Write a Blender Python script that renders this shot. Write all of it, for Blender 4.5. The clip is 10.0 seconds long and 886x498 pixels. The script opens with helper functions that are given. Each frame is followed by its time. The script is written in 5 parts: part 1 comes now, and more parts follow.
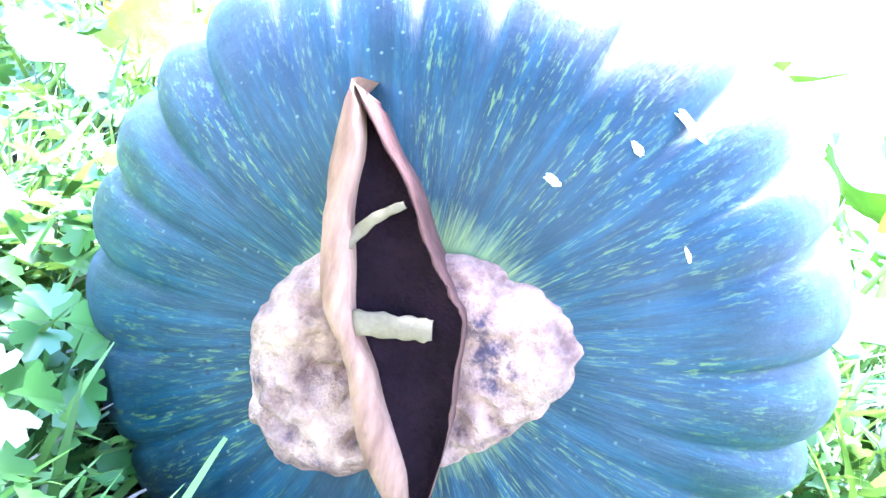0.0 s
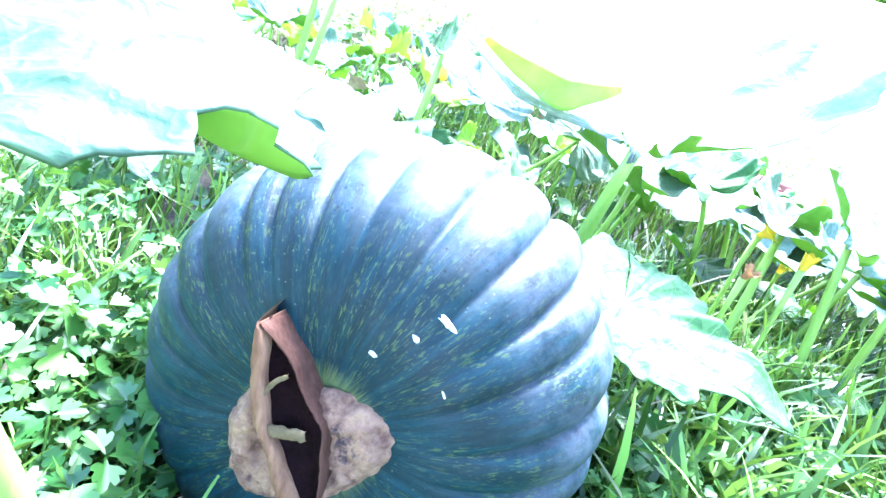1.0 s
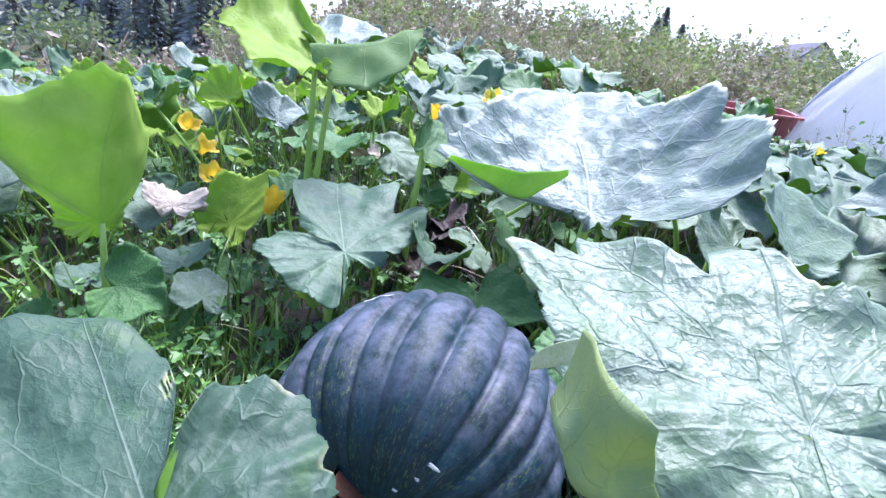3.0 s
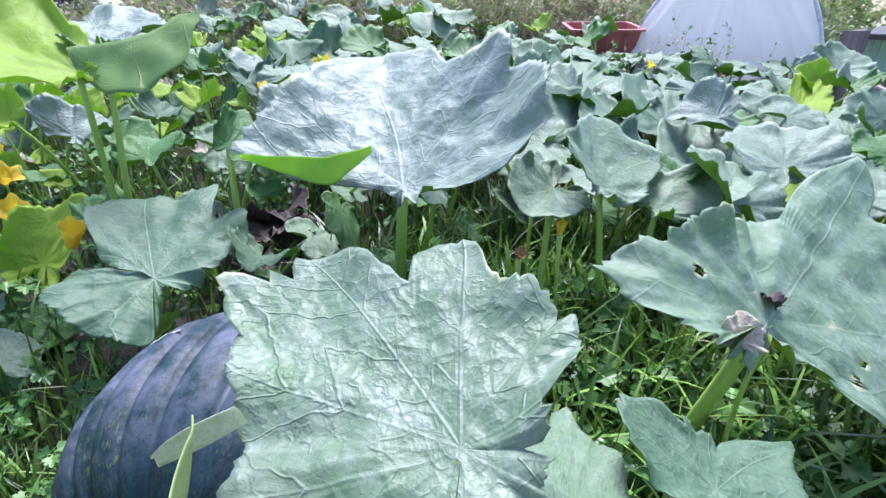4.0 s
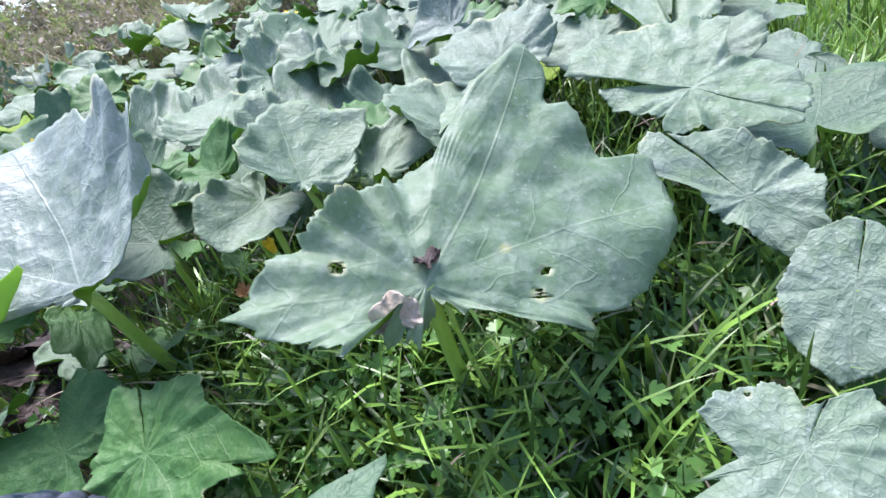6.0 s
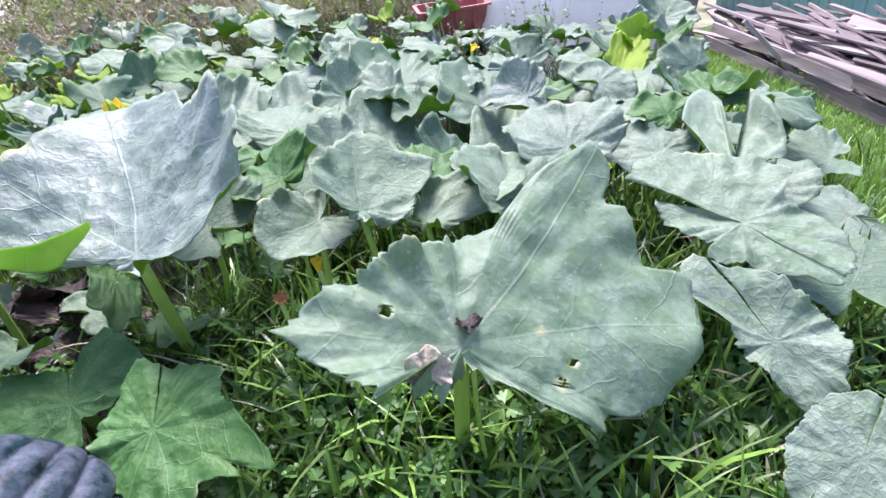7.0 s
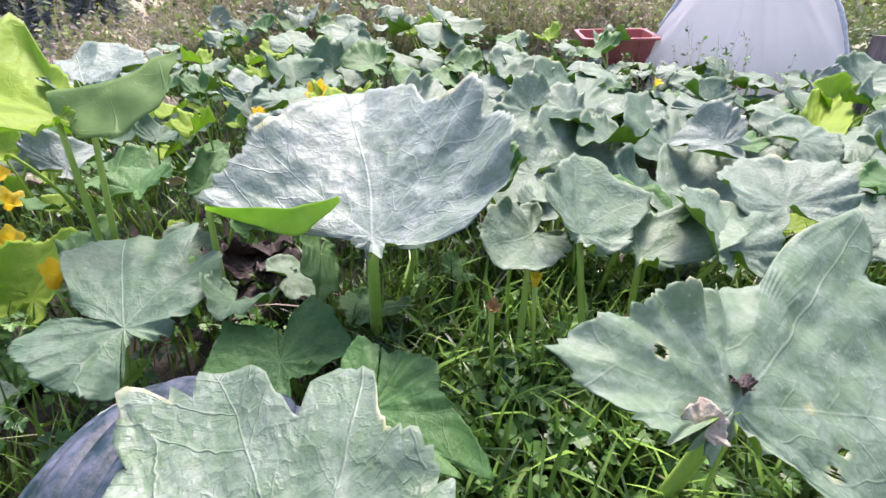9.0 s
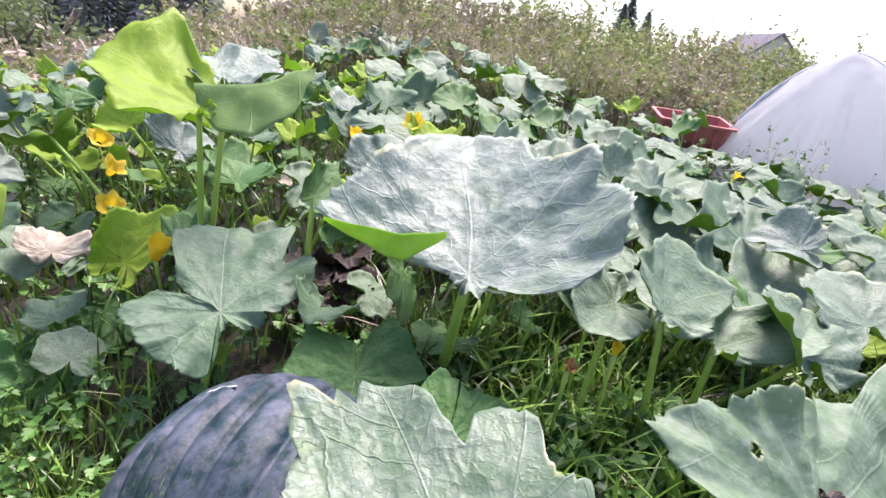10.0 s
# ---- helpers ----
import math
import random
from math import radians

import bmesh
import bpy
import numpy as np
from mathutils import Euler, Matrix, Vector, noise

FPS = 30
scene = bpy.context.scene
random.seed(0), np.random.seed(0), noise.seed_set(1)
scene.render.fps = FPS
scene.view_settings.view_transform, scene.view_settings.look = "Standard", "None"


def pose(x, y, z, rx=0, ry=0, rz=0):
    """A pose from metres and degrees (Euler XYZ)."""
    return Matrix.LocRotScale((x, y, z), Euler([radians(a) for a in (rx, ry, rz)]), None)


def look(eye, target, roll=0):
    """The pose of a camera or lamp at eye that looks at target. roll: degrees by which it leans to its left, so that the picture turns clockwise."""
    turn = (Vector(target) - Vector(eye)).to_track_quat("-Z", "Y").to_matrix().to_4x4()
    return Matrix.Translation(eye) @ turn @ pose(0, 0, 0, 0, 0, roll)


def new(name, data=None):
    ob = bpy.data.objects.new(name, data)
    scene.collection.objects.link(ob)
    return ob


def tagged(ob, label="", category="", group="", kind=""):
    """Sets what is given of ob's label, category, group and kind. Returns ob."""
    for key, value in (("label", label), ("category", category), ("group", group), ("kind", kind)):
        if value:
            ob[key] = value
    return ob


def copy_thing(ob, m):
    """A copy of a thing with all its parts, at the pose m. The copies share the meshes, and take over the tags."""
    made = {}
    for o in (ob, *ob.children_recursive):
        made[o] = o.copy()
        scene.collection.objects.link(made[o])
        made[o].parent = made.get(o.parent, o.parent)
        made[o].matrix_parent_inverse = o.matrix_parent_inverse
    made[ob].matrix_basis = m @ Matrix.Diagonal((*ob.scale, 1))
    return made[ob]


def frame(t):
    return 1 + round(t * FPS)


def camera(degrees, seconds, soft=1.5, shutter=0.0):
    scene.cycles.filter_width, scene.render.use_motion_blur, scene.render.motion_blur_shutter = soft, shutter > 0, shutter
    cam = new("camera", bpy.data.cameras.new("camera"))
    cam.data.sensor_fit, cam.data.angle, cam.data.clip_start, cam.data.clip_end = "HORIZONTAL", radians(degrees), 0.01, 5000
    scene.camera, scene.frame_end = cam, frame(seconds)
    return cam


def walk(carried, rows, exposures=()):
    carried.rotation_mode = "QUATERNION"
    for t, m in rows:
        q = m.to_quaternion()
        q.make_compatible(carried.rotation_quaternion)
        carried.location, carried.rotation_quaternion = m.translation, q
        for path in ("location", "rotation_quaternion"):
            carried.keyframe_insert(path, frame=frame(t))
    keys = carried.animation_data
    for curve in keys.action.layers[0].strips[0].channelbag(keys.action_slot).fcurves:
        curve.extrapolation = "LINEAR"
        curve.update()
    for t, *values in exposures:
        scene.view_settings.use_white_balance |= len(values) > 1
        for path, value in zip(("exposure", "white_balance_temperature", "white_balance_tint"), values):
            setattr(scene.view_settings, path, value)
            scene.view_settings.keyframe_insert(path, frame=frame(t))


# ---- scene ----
import functools

cam = camera(82.00, 10.0)
# seconds, eye, target, roll
PATH = [
    (0, (-0.0232, -0.1869, 0.1847), (0.6384, 1.6742, -0.1296), 22.25),
    (0.5, (-0.0224, -0.2453, 0.2305), (0.5847, 1.6038, -0.2301), 21.34),
    (1, (-0.0014, -0.3228, 0.3532), (0.5199, 1.5445, -0.1383), 20.64),
    (1.5, (-0.0065, -0.3851, 0.4463), (0.4460, 1.5175, 0.0276), 16.75),
    (2, (-0.0212, -0.4030, 0.4927), (0.2378, 1.5374, 0.0832), 10.57),
    (2.2, (-0.0290, -0.4100, 0.5189), (0.1837, 1.5315, 0.0886), 8.16),
    (3.3, (0.0131, -0.4698, 0.6770), (0.4787, 1.3157, -0.0945), 7.16),
    (3.5, (0.0530, -0.4695, 0.6933), (0.5487, 1.2858, -0.1272), 4.64),
    (4, (0.1835, -0.4563, 0.6972), (0.8507, 1.2425, -0.1208), -0.27),
    (4.5, (0.2665, -0.4623, 0.6950), (1.0982, 1.1537, -0.1398), -4.48),
    (5, (0.4061, -0.5065, 0.6841), (1.3282, 1.0520, -0.1649), -13.11),
    (5.5, (0.5418, -0.5554, 0.6853), (1.3323, 0.9700, -0.3384), -23.73),
    (5.7, (0.5916, -0.5702, 0.6861), (1.3613, 0.9463, -0.3665), -26.68),
    (6.8, (0.5755, -0.5663, 0.7318), (1.3942, 1.0182, -0.1732), -10.26),
    (7, (0.5446, -0.5597, 0.7546), (1.3655, 1.0264, -0.1456), -8.92),
    (7.5, (0.5135, -0.5071, 0.7638), (1.2541, 1.1280, -0.1182), -8.92),
    (8, (0.4666, -0.4613, 0.7500), (1.1346, 1.2041, -0.1333), -6.78),
    (8.5, (0.3914, -0.4410, 0.7539), (0.9914, 1.2385, -0.1513), -5.70),
    (9, (0.3011, -0.4269, 0.7794), (0.8805, 1.2977, -0.0513), -1.04),
    (9.5, (0.2231, -0.4144, 0.7962), (0.7677, 1.3521, 0.0327), 5.36),
    (10, (0.1576, -0.4213, 0.8005), (0.6548, 1.3811, 0.0905), 9.41),
]
walk(cam, [(t, look(eye, target, roll)) for t, eye, target, roll in PATH],
     [(0.0, 5.32, 5100, 27), (0.5, 4.62, 5050, 21), (1.0, 4.15, 5150, 12), (1.6, 3.2, 5150, 29), (2.2, 2.3, 5300, 29), (3.3, 1.60, 5600, 20), (5.5, 1.48, 5950, 18), (7.0, 1.60, 6150, 23), (10.0, 1.56, 6750, 24)])

# ---- light ----
SUN_EL, SUN_AZ = 64.0, 30.0
world = bpy.data.worlds.new("sky")
scene.world = world
world.use_nodes = True
wn = world.node_tree
sky = wn.nodes.new("ShaderNodeTexSky")
sky.sky_type, sky.sun_disc = "NISHITA", False
sky.sun_elevation, sky.sun_rotation = radians(SUN_EL), radians(SUN_AZ)
sky.air_density, sky.dust_density, sky.ozone_density = 1.0, 2.2, 1.0
wn.nodes["Background"].inputs["Strength"].default_value = 0.12
wn.links.new(sky.outputs[0], wn.nodes["Background"].inputs["Color"])
sun_data = bpy.data.lights.new("sun", "SUN")
sun_data.energy, sun_data.angle, sun_data.color = 2.7, radians(22), (1.0, 0.97, 0.93)
sun = new("sun", sun_data)
sun.matrix_basis = look((0, 0, 20), (-20 * math.sin(radians(SUN_AZ)) / math.tan(radians(SUN_EL)), -20 * math.cos(radians(SUN_AZ)) / math.tan(radians(SUN_EL)), 0))


# ---- materials ----
class Nodes:
    """A small builder for node materials."""

    def __init__(self, name, rough=0.6, metal=0.0):
        self.mat = bpy.data.materials.new(name)
        self.mat.use_nodes = True
        self.tree = self.mat.node_tree
        self.bsdf = self.tree.nodes["Principled BSDF"]
        self.out = self.tree.nodes["Material Output"]
        self.bsdf.inputs["Roughness"].default_value = rough
        self.bsdf.inputs["Metallic"].default_value = metal

    def link(self, a, b):
        self.tree.links.new(a, b)

    def coords(self, which="Object"):
        return self.tree.nodes.new("ShaderNodeTexCoord").outputs[which]

    def noise(self, vector, scale, detail=4.0, rough=0.6, stretch=None):
        if stretch:
            m = self.tree.nodes.new("ShaderNodeMapping")
            m.inputs["Scale"].default_value = stretch
            self.link(vector, m.inputs["Vector"])
            vector = m.outputs[0]
        n = self.tree.nodes.new("ShaderNodeTexNoise")
        n.inputs["Scale"].default_value, n.inputs["Detail"].default_value, n.inputs["Roughness"].default_value = scale, detail, rough
        self.link(vector, n.inputs["Vector"])
        return n.outputs["Fac"]

    def voronoi(self, vector, scale, feature="F1", output="Distance"):
        n = self.tree.nodes.new("ShaderNodeTexVoronoi")
        n.feature = feature
        n.inputs["Scale"].default_value = scale
        self.link(vector, n.inputs["Vector"])
        return n.outputs[output]

    def ramp(self, fac, *stops):
        n = self.tree.nodes.new("ShaderNodeValToRGB")
        e = n.color_ramp.elements
        while len(e) < len(stops):
            e.new(0.5)
        for el, (p, c) in zip(e, stops):
            el.position, el.color = p, (c, c, c, 1) if isinstance(c, (int, float)) else (*c, 1)
        self.link(fac, n.inputs[0])
        return n.outputs[0]

    def mix(self, fac, a, b):
        n = self.tree.nodes.new("ShaderNodeMix")
        n.data_type = "RGBA"
        for value, sock in ((fac, n.inputs[0]), (a, n.inputs[6]), (b, n.inputs[7])):
            if isinstance(value, (int, float)):
                sock.default_value = value
            elif isinstance(value, tuple):
                sock.default_value = (*value, 1)
            else:
                self.link(value, sock)
        return n.outputs[2]

    def math(self, op, a, b=None, c=None):
        n = self.tree.nodes.new("ShaderNodeMath")
        n.operation = op
        for value, sock in zip((a, b, c), n.inputs):
            if value is None:
                continue
            if isinstance(value, (int, float)):
                sock.default_value = value
            else:
                self.link(value, sock)
        return n.outputs[0]

    def random(self):
        return self.tree.nodes.new("ShaderNodeObjectInfo").outputs["Random"]

    def island(self):
        return self.tree.nodes.new("ShaderNodeNewGeometry").outputs["Random Per Island"]

    def bump(self, height, strength=0.3, distance=0.01):
        n = self.tree.nodes.new("ShaderNodeBump")
        n.inputs["Strength"].default_value, n.inputs["Distance"].default_value = strength, distance
        self.link(height, n.inputs["Height"])
        self.link(n.outputs[0], self.bsdf.inputs["Normal"])

    def colour(self, c):
        if isinstance(c, tuple):
            self.bsdf.inputs["Base Color"].default_value = (*c, 1)
        else:
            self.link(c, self.bsdf.inputs["Base Color"])
        return self

    def glow_through(self, share, colour):
        """Light that falls through a thin sheet."""
        t = self.tree.nodes.new("ShaderNodeBsdfTranslucent")
        if isinstance(colour, tuple):
            t.inputs["Color"].default_value = (*colour, 1)
        else:
            self.link(colour, t.inputs["Color"])
        m = self.tree.nodes.new("ShaderNodeMixShader")
        m.inputs[0].default_value = share
        self.link(self.bsdf.outputs[0], m.inputs[1])
        self.link(t.outputs[0], m.inputs[2])
        self.link(m.outputs[0], self.out.inputs["Surface"])


def leaf_veins(n):
    """Mask of the main and side veins, from the blade's own flat coordinates."""
    uv = n.coords("UV")
    sep = n.tree.nodes.new("ShaderNodeSeparateXYZ")
    n.link(uv, sep.inputs[0])
    x = n.math("SUBTRACT", n.math("MULTIPLY", sep.outputs[0], 2.4), 1.2)
    y = n.math("SUBTRACT", n.math("MULTIPLY", sep.outputs[1], 2.4), 1.2)
    r = n.math("SQRT", n.math("ADD", n.math("MULTIPLY", x, x), n.math("MULTIPLY", y, y)))
    a = n.math("ABSOLUTE", n.math("ARCTAN2", x, y))
    da = n.math("PINGPONG", a, 0.33)
    d = n.math("MULTIPLY", r, n.math("SINE", da))
    s = n.math("MULTIPLY", r, n.math("COSINE", da))
    width = n.math("MULTIPLY_ADD", r, -0.005, 0.0085)
    main = n.math("MAXIMUM", n.math("SUBTRACT", 1.0, n.math("DIVIDE", d, width)), 0.0)
    main = n.math("MULTIPLY", main, n.ramp(a, (0.45, 1.0), (0.75, 0.45)))
    wob = n.noise(uv, 8.0, 3.0)
    side = n.math("MODULO", n.math("ADD", n.math("MULTIPLY_ADD", d, -1.05, s), n.math("MULTIPLY", wob, 0.22)), 0.17)
    side = n.math("ABSOLUTE", n.math("SUBTRACT", side, 0.085))
    side = n.math("MAXIMUM", n.math("SUBTRACT", 1.0, n.math("DIVIDE", side, 0.008)), 0.0)
    side = n.math("MULTIPLY", side, n.ramp(n.noise(uv, 5.0, 2.0), (0.35, 0.15), (0.6, 1.0)))
    return uv, r, main, n.math("MULTIPLY", side, 0.55)


def worn(n):
    a = n.tree.nodes.new("ShaderNodeAttribute")
    a.attribute_name = "wear"
    return a.outputs["Fac"]


def leaf_top(name, dark, light, bloom, bloom_amount, vein, share=0.11, rough=0.55, relief=0.6, deep=(0.075, 0.17, 0.045), bare_colour=(0.11, 0.215, 0.045)):
    """Upper side of a squash leaf: green lamina, pale veins, powdery bloom in patches."""
    n = Nodes(name, rough)
    uv, r, main, side = leaf_veins(n)
    ob = n.coords("Object")
    patch = n.noise(ob, 11.0, 5.0, 0.65)
    grain = n.noise(ob, 90.0, 4.0)
    base = n.mix(n.ramp(patch, (0.35, 0.0), (0.68, 1.0)), dark, light)
    cells = n.voronoi(uv, 30.0, "DISTANCE_TO_EDGE")
    rand = n.random()
    base = n.mix(n.ramp(rand, (0.0, 0.0), (1.0, 0.35)), base, light)
    base = n.mix(n.math("MULTIPLY", n.math("FRACT", n.math("MULTIPLY", rand, 7.31)), 0.38), base, deep)
    bare = n.math("MULTIPLY", n.ramp(n.noise(ob, 7.0, 4.0, 0.7), (0.52, 0.0), (0.66, 0.55)), 1.0 - bloom_amount * 0.9)
    base = n.mix(bare, base, bare_colour)
    powder = n.math("MULTIPLY", n.ramp(n.noise(ob, 19.0, 7.0, 0.75), (0.40, 0.0), (0.70, 1.0)), bloom_amount)
    powder = n.math("MULTIPLY", powder, n.ramp(grain, (0.28, 0.25), (0.68, 1.0)))
    base = n.mix(powder, base, bloom)
    dots = n.math("MULTIPLY", n.ramp(n.voronoi(ob, 75.0), (0.10, 1.0), (0.22, 0.0)), n.ramp(n.noise(ob, 14.0), (0.5, 0.0), (0.6, bloom_amount)))
    base = n.mix(dots, base, bloom)
    crease = n.math("ABSOLUTE", n.math("SUBTRACT", n.noise(uv, 26.0, 3.0, 0.55), 0.5))
    crease = n.math("MULTIPLY", n.ramp(crease, (0.0, 1.0), (0.045, 0.0)), n.ramp(patch, (0.40, 0.25), (0.62, 1.0)))
    base = n.mix(n.math("MULTIPLY", crease, 0.20), base, dark)
    base = n.mix(n.ramp(cells, (0.0, 0.18), (0.10, 0.0)), base, dark)
    base = n.mix(n.ramp(grain, (0.30, 0.22), (0.55, 0.0)), base, dark)
    base = n.mix(n.math("MULTIPLY", n.math("MAXIMUM", main, n.math("MULTIPLY", side, 0.8)), 0.42), base, vein)
    wear = worn(n)
    base = n.mix(n.ramp(wear, (0.25, 0.0), (0.8, 0.6)), base, n.mix(n.ramp(grain, (0.35, 0.0), (0.6, 1.0)), (0.38, 0.42, 0.14), (0.50, 0.45, 0.34)))
    n.colour(base)
    n.bsdf.inputs["Specular IOR Level"].default_value = 0.35
    height = n.math("SUBTRACT", n.math("ADD", n.math("MULTIPLY_ADD", crease, -0.25, n.math("MULTIPLY", n.ramp(cells, (0.0, 0.0), (0.22, 1.0)), 0.34)), n.math("MULTIPLY", patch, 1.1)),
                    n.math("ADD", n.math("MULTIPLY", main, 0.45), n.math("MULTIPLY", side, 0.9)))
    n.bump(n.math("ADD", height, n.math("MULTIPLY", grain, 0.7)), relief, 0.0028)
    n.glow_through(share, n.mix(0.5, base, (0.25, 0.5, 0.04)))
    return n.mat


def leaf_under(name, dark, light, share=0.34):
    n = Nodes(name, 0.65)
    uv, r, main, side = leaf_veins(n)
    ob = n.coords("Object")
    base = n.mix(n.ramp(n.noise(ob, 12.0, 4.0), (0.35, 0.0), (0.7, 1.0)), dark, light)
    base = n.mix(n.math("MULTIPLY", n.math("MAXIMUM", main, side), 0.5), base, (0.42, 0.55, 0.2))
    base = n.mix(n.ramp(worn(n), (0.2, 0.0), (0.7, 0.6)), base, (0.45, 0.42, 0.2))
    n.colour(base)
    n.bump(n.math("ADD", n.math("MAXIMUM", main, side), n.math("MULTIPLY", n.noise(uv, 60.0), 0.3)), 0.6, 0.004)
    n.glow_through(share, n.mix(0.4, base, (0.45, 0.75, 0.06)))
    return n.mat


LEAF_TOP = {
    "grey": leaf_top("leaf_top_grey", (0.105, 0.165, 0.108), (0.20, 0.265, 0.190), (0.42, 0.465, 0.425), 0.55, (0.36, 0.42, 0.31)),
    "pale": leaf_top("leaf_top_pale", (0.15, 0.20, 0.165), (0.235, 0.285, 0.25), (0.47, 0.49, 0.495), 0.6, (0.50, 0.55, 0.48), 0.08, 0.5, 0.85),
    "green": leaf_top("leaf_top_green", (0.030, 0.100, 0.024), (0.078, 0.195, 0.048), (0.20, 0.32, 0.16), 0.12, (0.28, 0.42, 0.18)),
    "blue": leaf_top("leaf_top_blue", (0.052, 0.105, 0.066), (0.100, 0.165, 0.105), (0.32, 0.37, 0.33), 0.32, (0.33, 0.42, 0.30)),
    "dusky": leaf_top("leaf_top_dusky", (0.024, 0.055, 0.037), (0.048, 0.088, 0.062), (0.19, 0.24, 0.21), 0.25, (0.22, 0.29, 0.22)),
    "silver": leaf_top("leaf_top_silver", (0.095, 0.140, 0.100), (0.165, 0.215, 0.160), (0.42, 0.45, 0.42), 0.58, (0.34, 0.40, 0.32), 0.08, 0.45, 0.85),
    "lime": leaf_top("leaf_top_lime", (0.34, 0.50, 0.05), (0.54, 0.67, 0.12), (0.58, 0.64, 0.30), 0.15, (0.5, 0.6, 0.22), 0.55, deep=(0.24, 0.42, 0.05), bare_colour=(0.40, 0.58, 0.06)),
}
UNDER = leaf_under("leaf_under", (0.17, 0.36, 0.04), (0.32, 0.52, 0.07))
UNDER_LIME = leaf_under("leaf_under_lime", (0.32, 0.46, 0.07), (0.50, 0.62, 0.13), 0.45)


def plain(name, dark, light, rough=0.6, scale=20.0, bump=0.3, distance=0.004, metal=0.0, stretch=None, share=0.0, through_colour=None, fine=6.0):
    """A mottled surface of two colours with relief at two scales."""
    n = Nodes(name, rough, metal)
    ob = n.coords("Object")
    a = n.noise(ob, scale, 5.0, 0.6, stretch)
    b = n.noise(ob, scale * fine, 3.0, 0.6, stretch)
    c = n.mix(n.ramp(n.math("MULTIPLY_ADD", b, 0.35, n.math("MULTIPLY", a, 0.75)), (0.35, 0.0), (0.72, 1.0)), dark, light)
    n.colour(c)
    if bump:
        n.bump(n.math("MULTIPLY_ADD", b, 0.4, a), bump, distance)
    if share:
        n.glow_through(share, through_colour or light)
    return n.mat


def many(name, dark, light, rough=0.55, share=0.3, dry=0.0, lean=1.0):
    """For what grows in thousands: each piece has its own tone."""
    n = Nodes(name, rough)
    i = n.island()
    c = n.mix(n.math("POWER", i, lean), dark, light)
    if dry:
        c = n.mix(n.ramp(n.math("FRACT", n.math("MULTIPLY", i, 37.3)), (1 - dry - 0.02, 0.0), (1 - dry + 0.02, 1.0)), c, (0.40, 0.31, 0.25))
    n.colour(c)
    n.glow_through(share, n.mix(0.5, c, (0.3, 0.5, 0.05)))
    return n.mat


def pumpkin_skin():
    n = Nodes("pumpkin_skin", 0.45)
    ob = n.coords("Object")
    uv = n.coords("UV")
    a = n.noise(ob, 6.0, 4.0)
    base = n.mix(n.ramp(a, (0.35, 0.0), (0.65, 1.0)), (0.0012, 0.010, 0.014), (0.0025, 0.019, 0.027))
    streak = n.noise(uv, 1.0, 5.0, 0.7, (90.0, 7.0, 1.0))
    base = n.mix(n.ramp(streak, (0.45, 0.0), (0.62, 0.6)), base, (0.006, 0.040, 0.058))
    # yellow-green flecks drawn out from stem to blossom end
    f = n.noise(uv, 1.0, 4.0, 0.65, (420.0, 52.0, 1.0))
    f2 = n.noise(uv, 1.0, 3.0, 0.65, (300.0, 44.0, 1.0))
    g = n.noise(uv, 1.0, 2.0, 0.5, (30.0, 5.0, 1.0))
    sep = n.tree.nodes.new("ShaderNodeSeparateXYZ")
    n.link(uv, sep.inputs[0])
    near = n.ramp(sep.outputs[1], (0.08, 1.0), (0.34, 0.9), (0.6, 0.12))
    fleck = n.math("MULTIPLY", n.math("MAXIMUM", n.ramp(f, (0.55, 0.0), (0.63, 1.0)), n.ramp(f2, (0.60, 0.0), (0.68, 1.0))), n.ramp(g, (0.42, 0.10), (0.68, 1.0)))
    fleck = n.math("MULTIPLY", fleck, near)
    base = n.mix(n.math("MULTIPLY", fleck, 0.75), base, (0.10, 0.145, 0.026))
    ring = n.ramp(n.math("MULTIPLY_ADD", f2, 0.06, sep.outputs[1]), (0.076, 0.6), (0.096, 0.0))
    base = n.mix(ring, base, (0.16, 0.20, 0.05))
    dots = n.voronoi(ob, 170.0)
    dots = n.math("MULTIPLY", n.ramp(dots, (0.08, 1.0), (0.15, 0.0)), n.ramp(n.noise(ob, 11.0), (0.45, 0.0), (0.62, 1.0)))
    base = n.mix(n.math("MULTIPLY", dots, 0.4), base, (0.16, 0.2, 0.13))
    # slate-blue sheen painted into the colour towards the blossom end, broken by noise
    painted_sheen = n.ramp(n.noise(ob, 26.0, 7.0, 0.75), (0.40, 0.0), (0.75, 1.0))
    away = n.ramp(sep.outputs[1], (0.20, 0.06), (0.42, 0.95))
    base = n.mix(n.math("MULTIPLY", painted_sheen, away), base, (0.15, 0.158, 0.215))
    specks = n.math("MULTIPLY", n.ramp(n.voronoi(ob, 120.0), (0.10, 1.0), (0.16, 0.0)), n.ramp(n.noise(ob, 9.0), (0.56, 0.0), (0.60, 1.0)))
    base = n.mix(n.math("MULTIPLY", specks, 0.8), base, (0.006, 0.006, 0.008))
    n.colour(base)
    n.link(n.ramp(n.noise(ob, 18.0, 5.0), (0.3, 0.42), (0.7, 0.62)), n.bsdf.inputs["Roughness"])
    n.bsdf.inputs["Specular IOR Level"].default_value = 0.24
    n.bump(n.math("ADD", n.math("MULTIPLY", n.noise(ob, 40.0, 5.0), 0.6), n.math("ADD", n.math("MULTIPLY", streak, 0.5), n.math("MULTIPLY", f, 0.3))), 0.3, 0.003)
    return n.mat


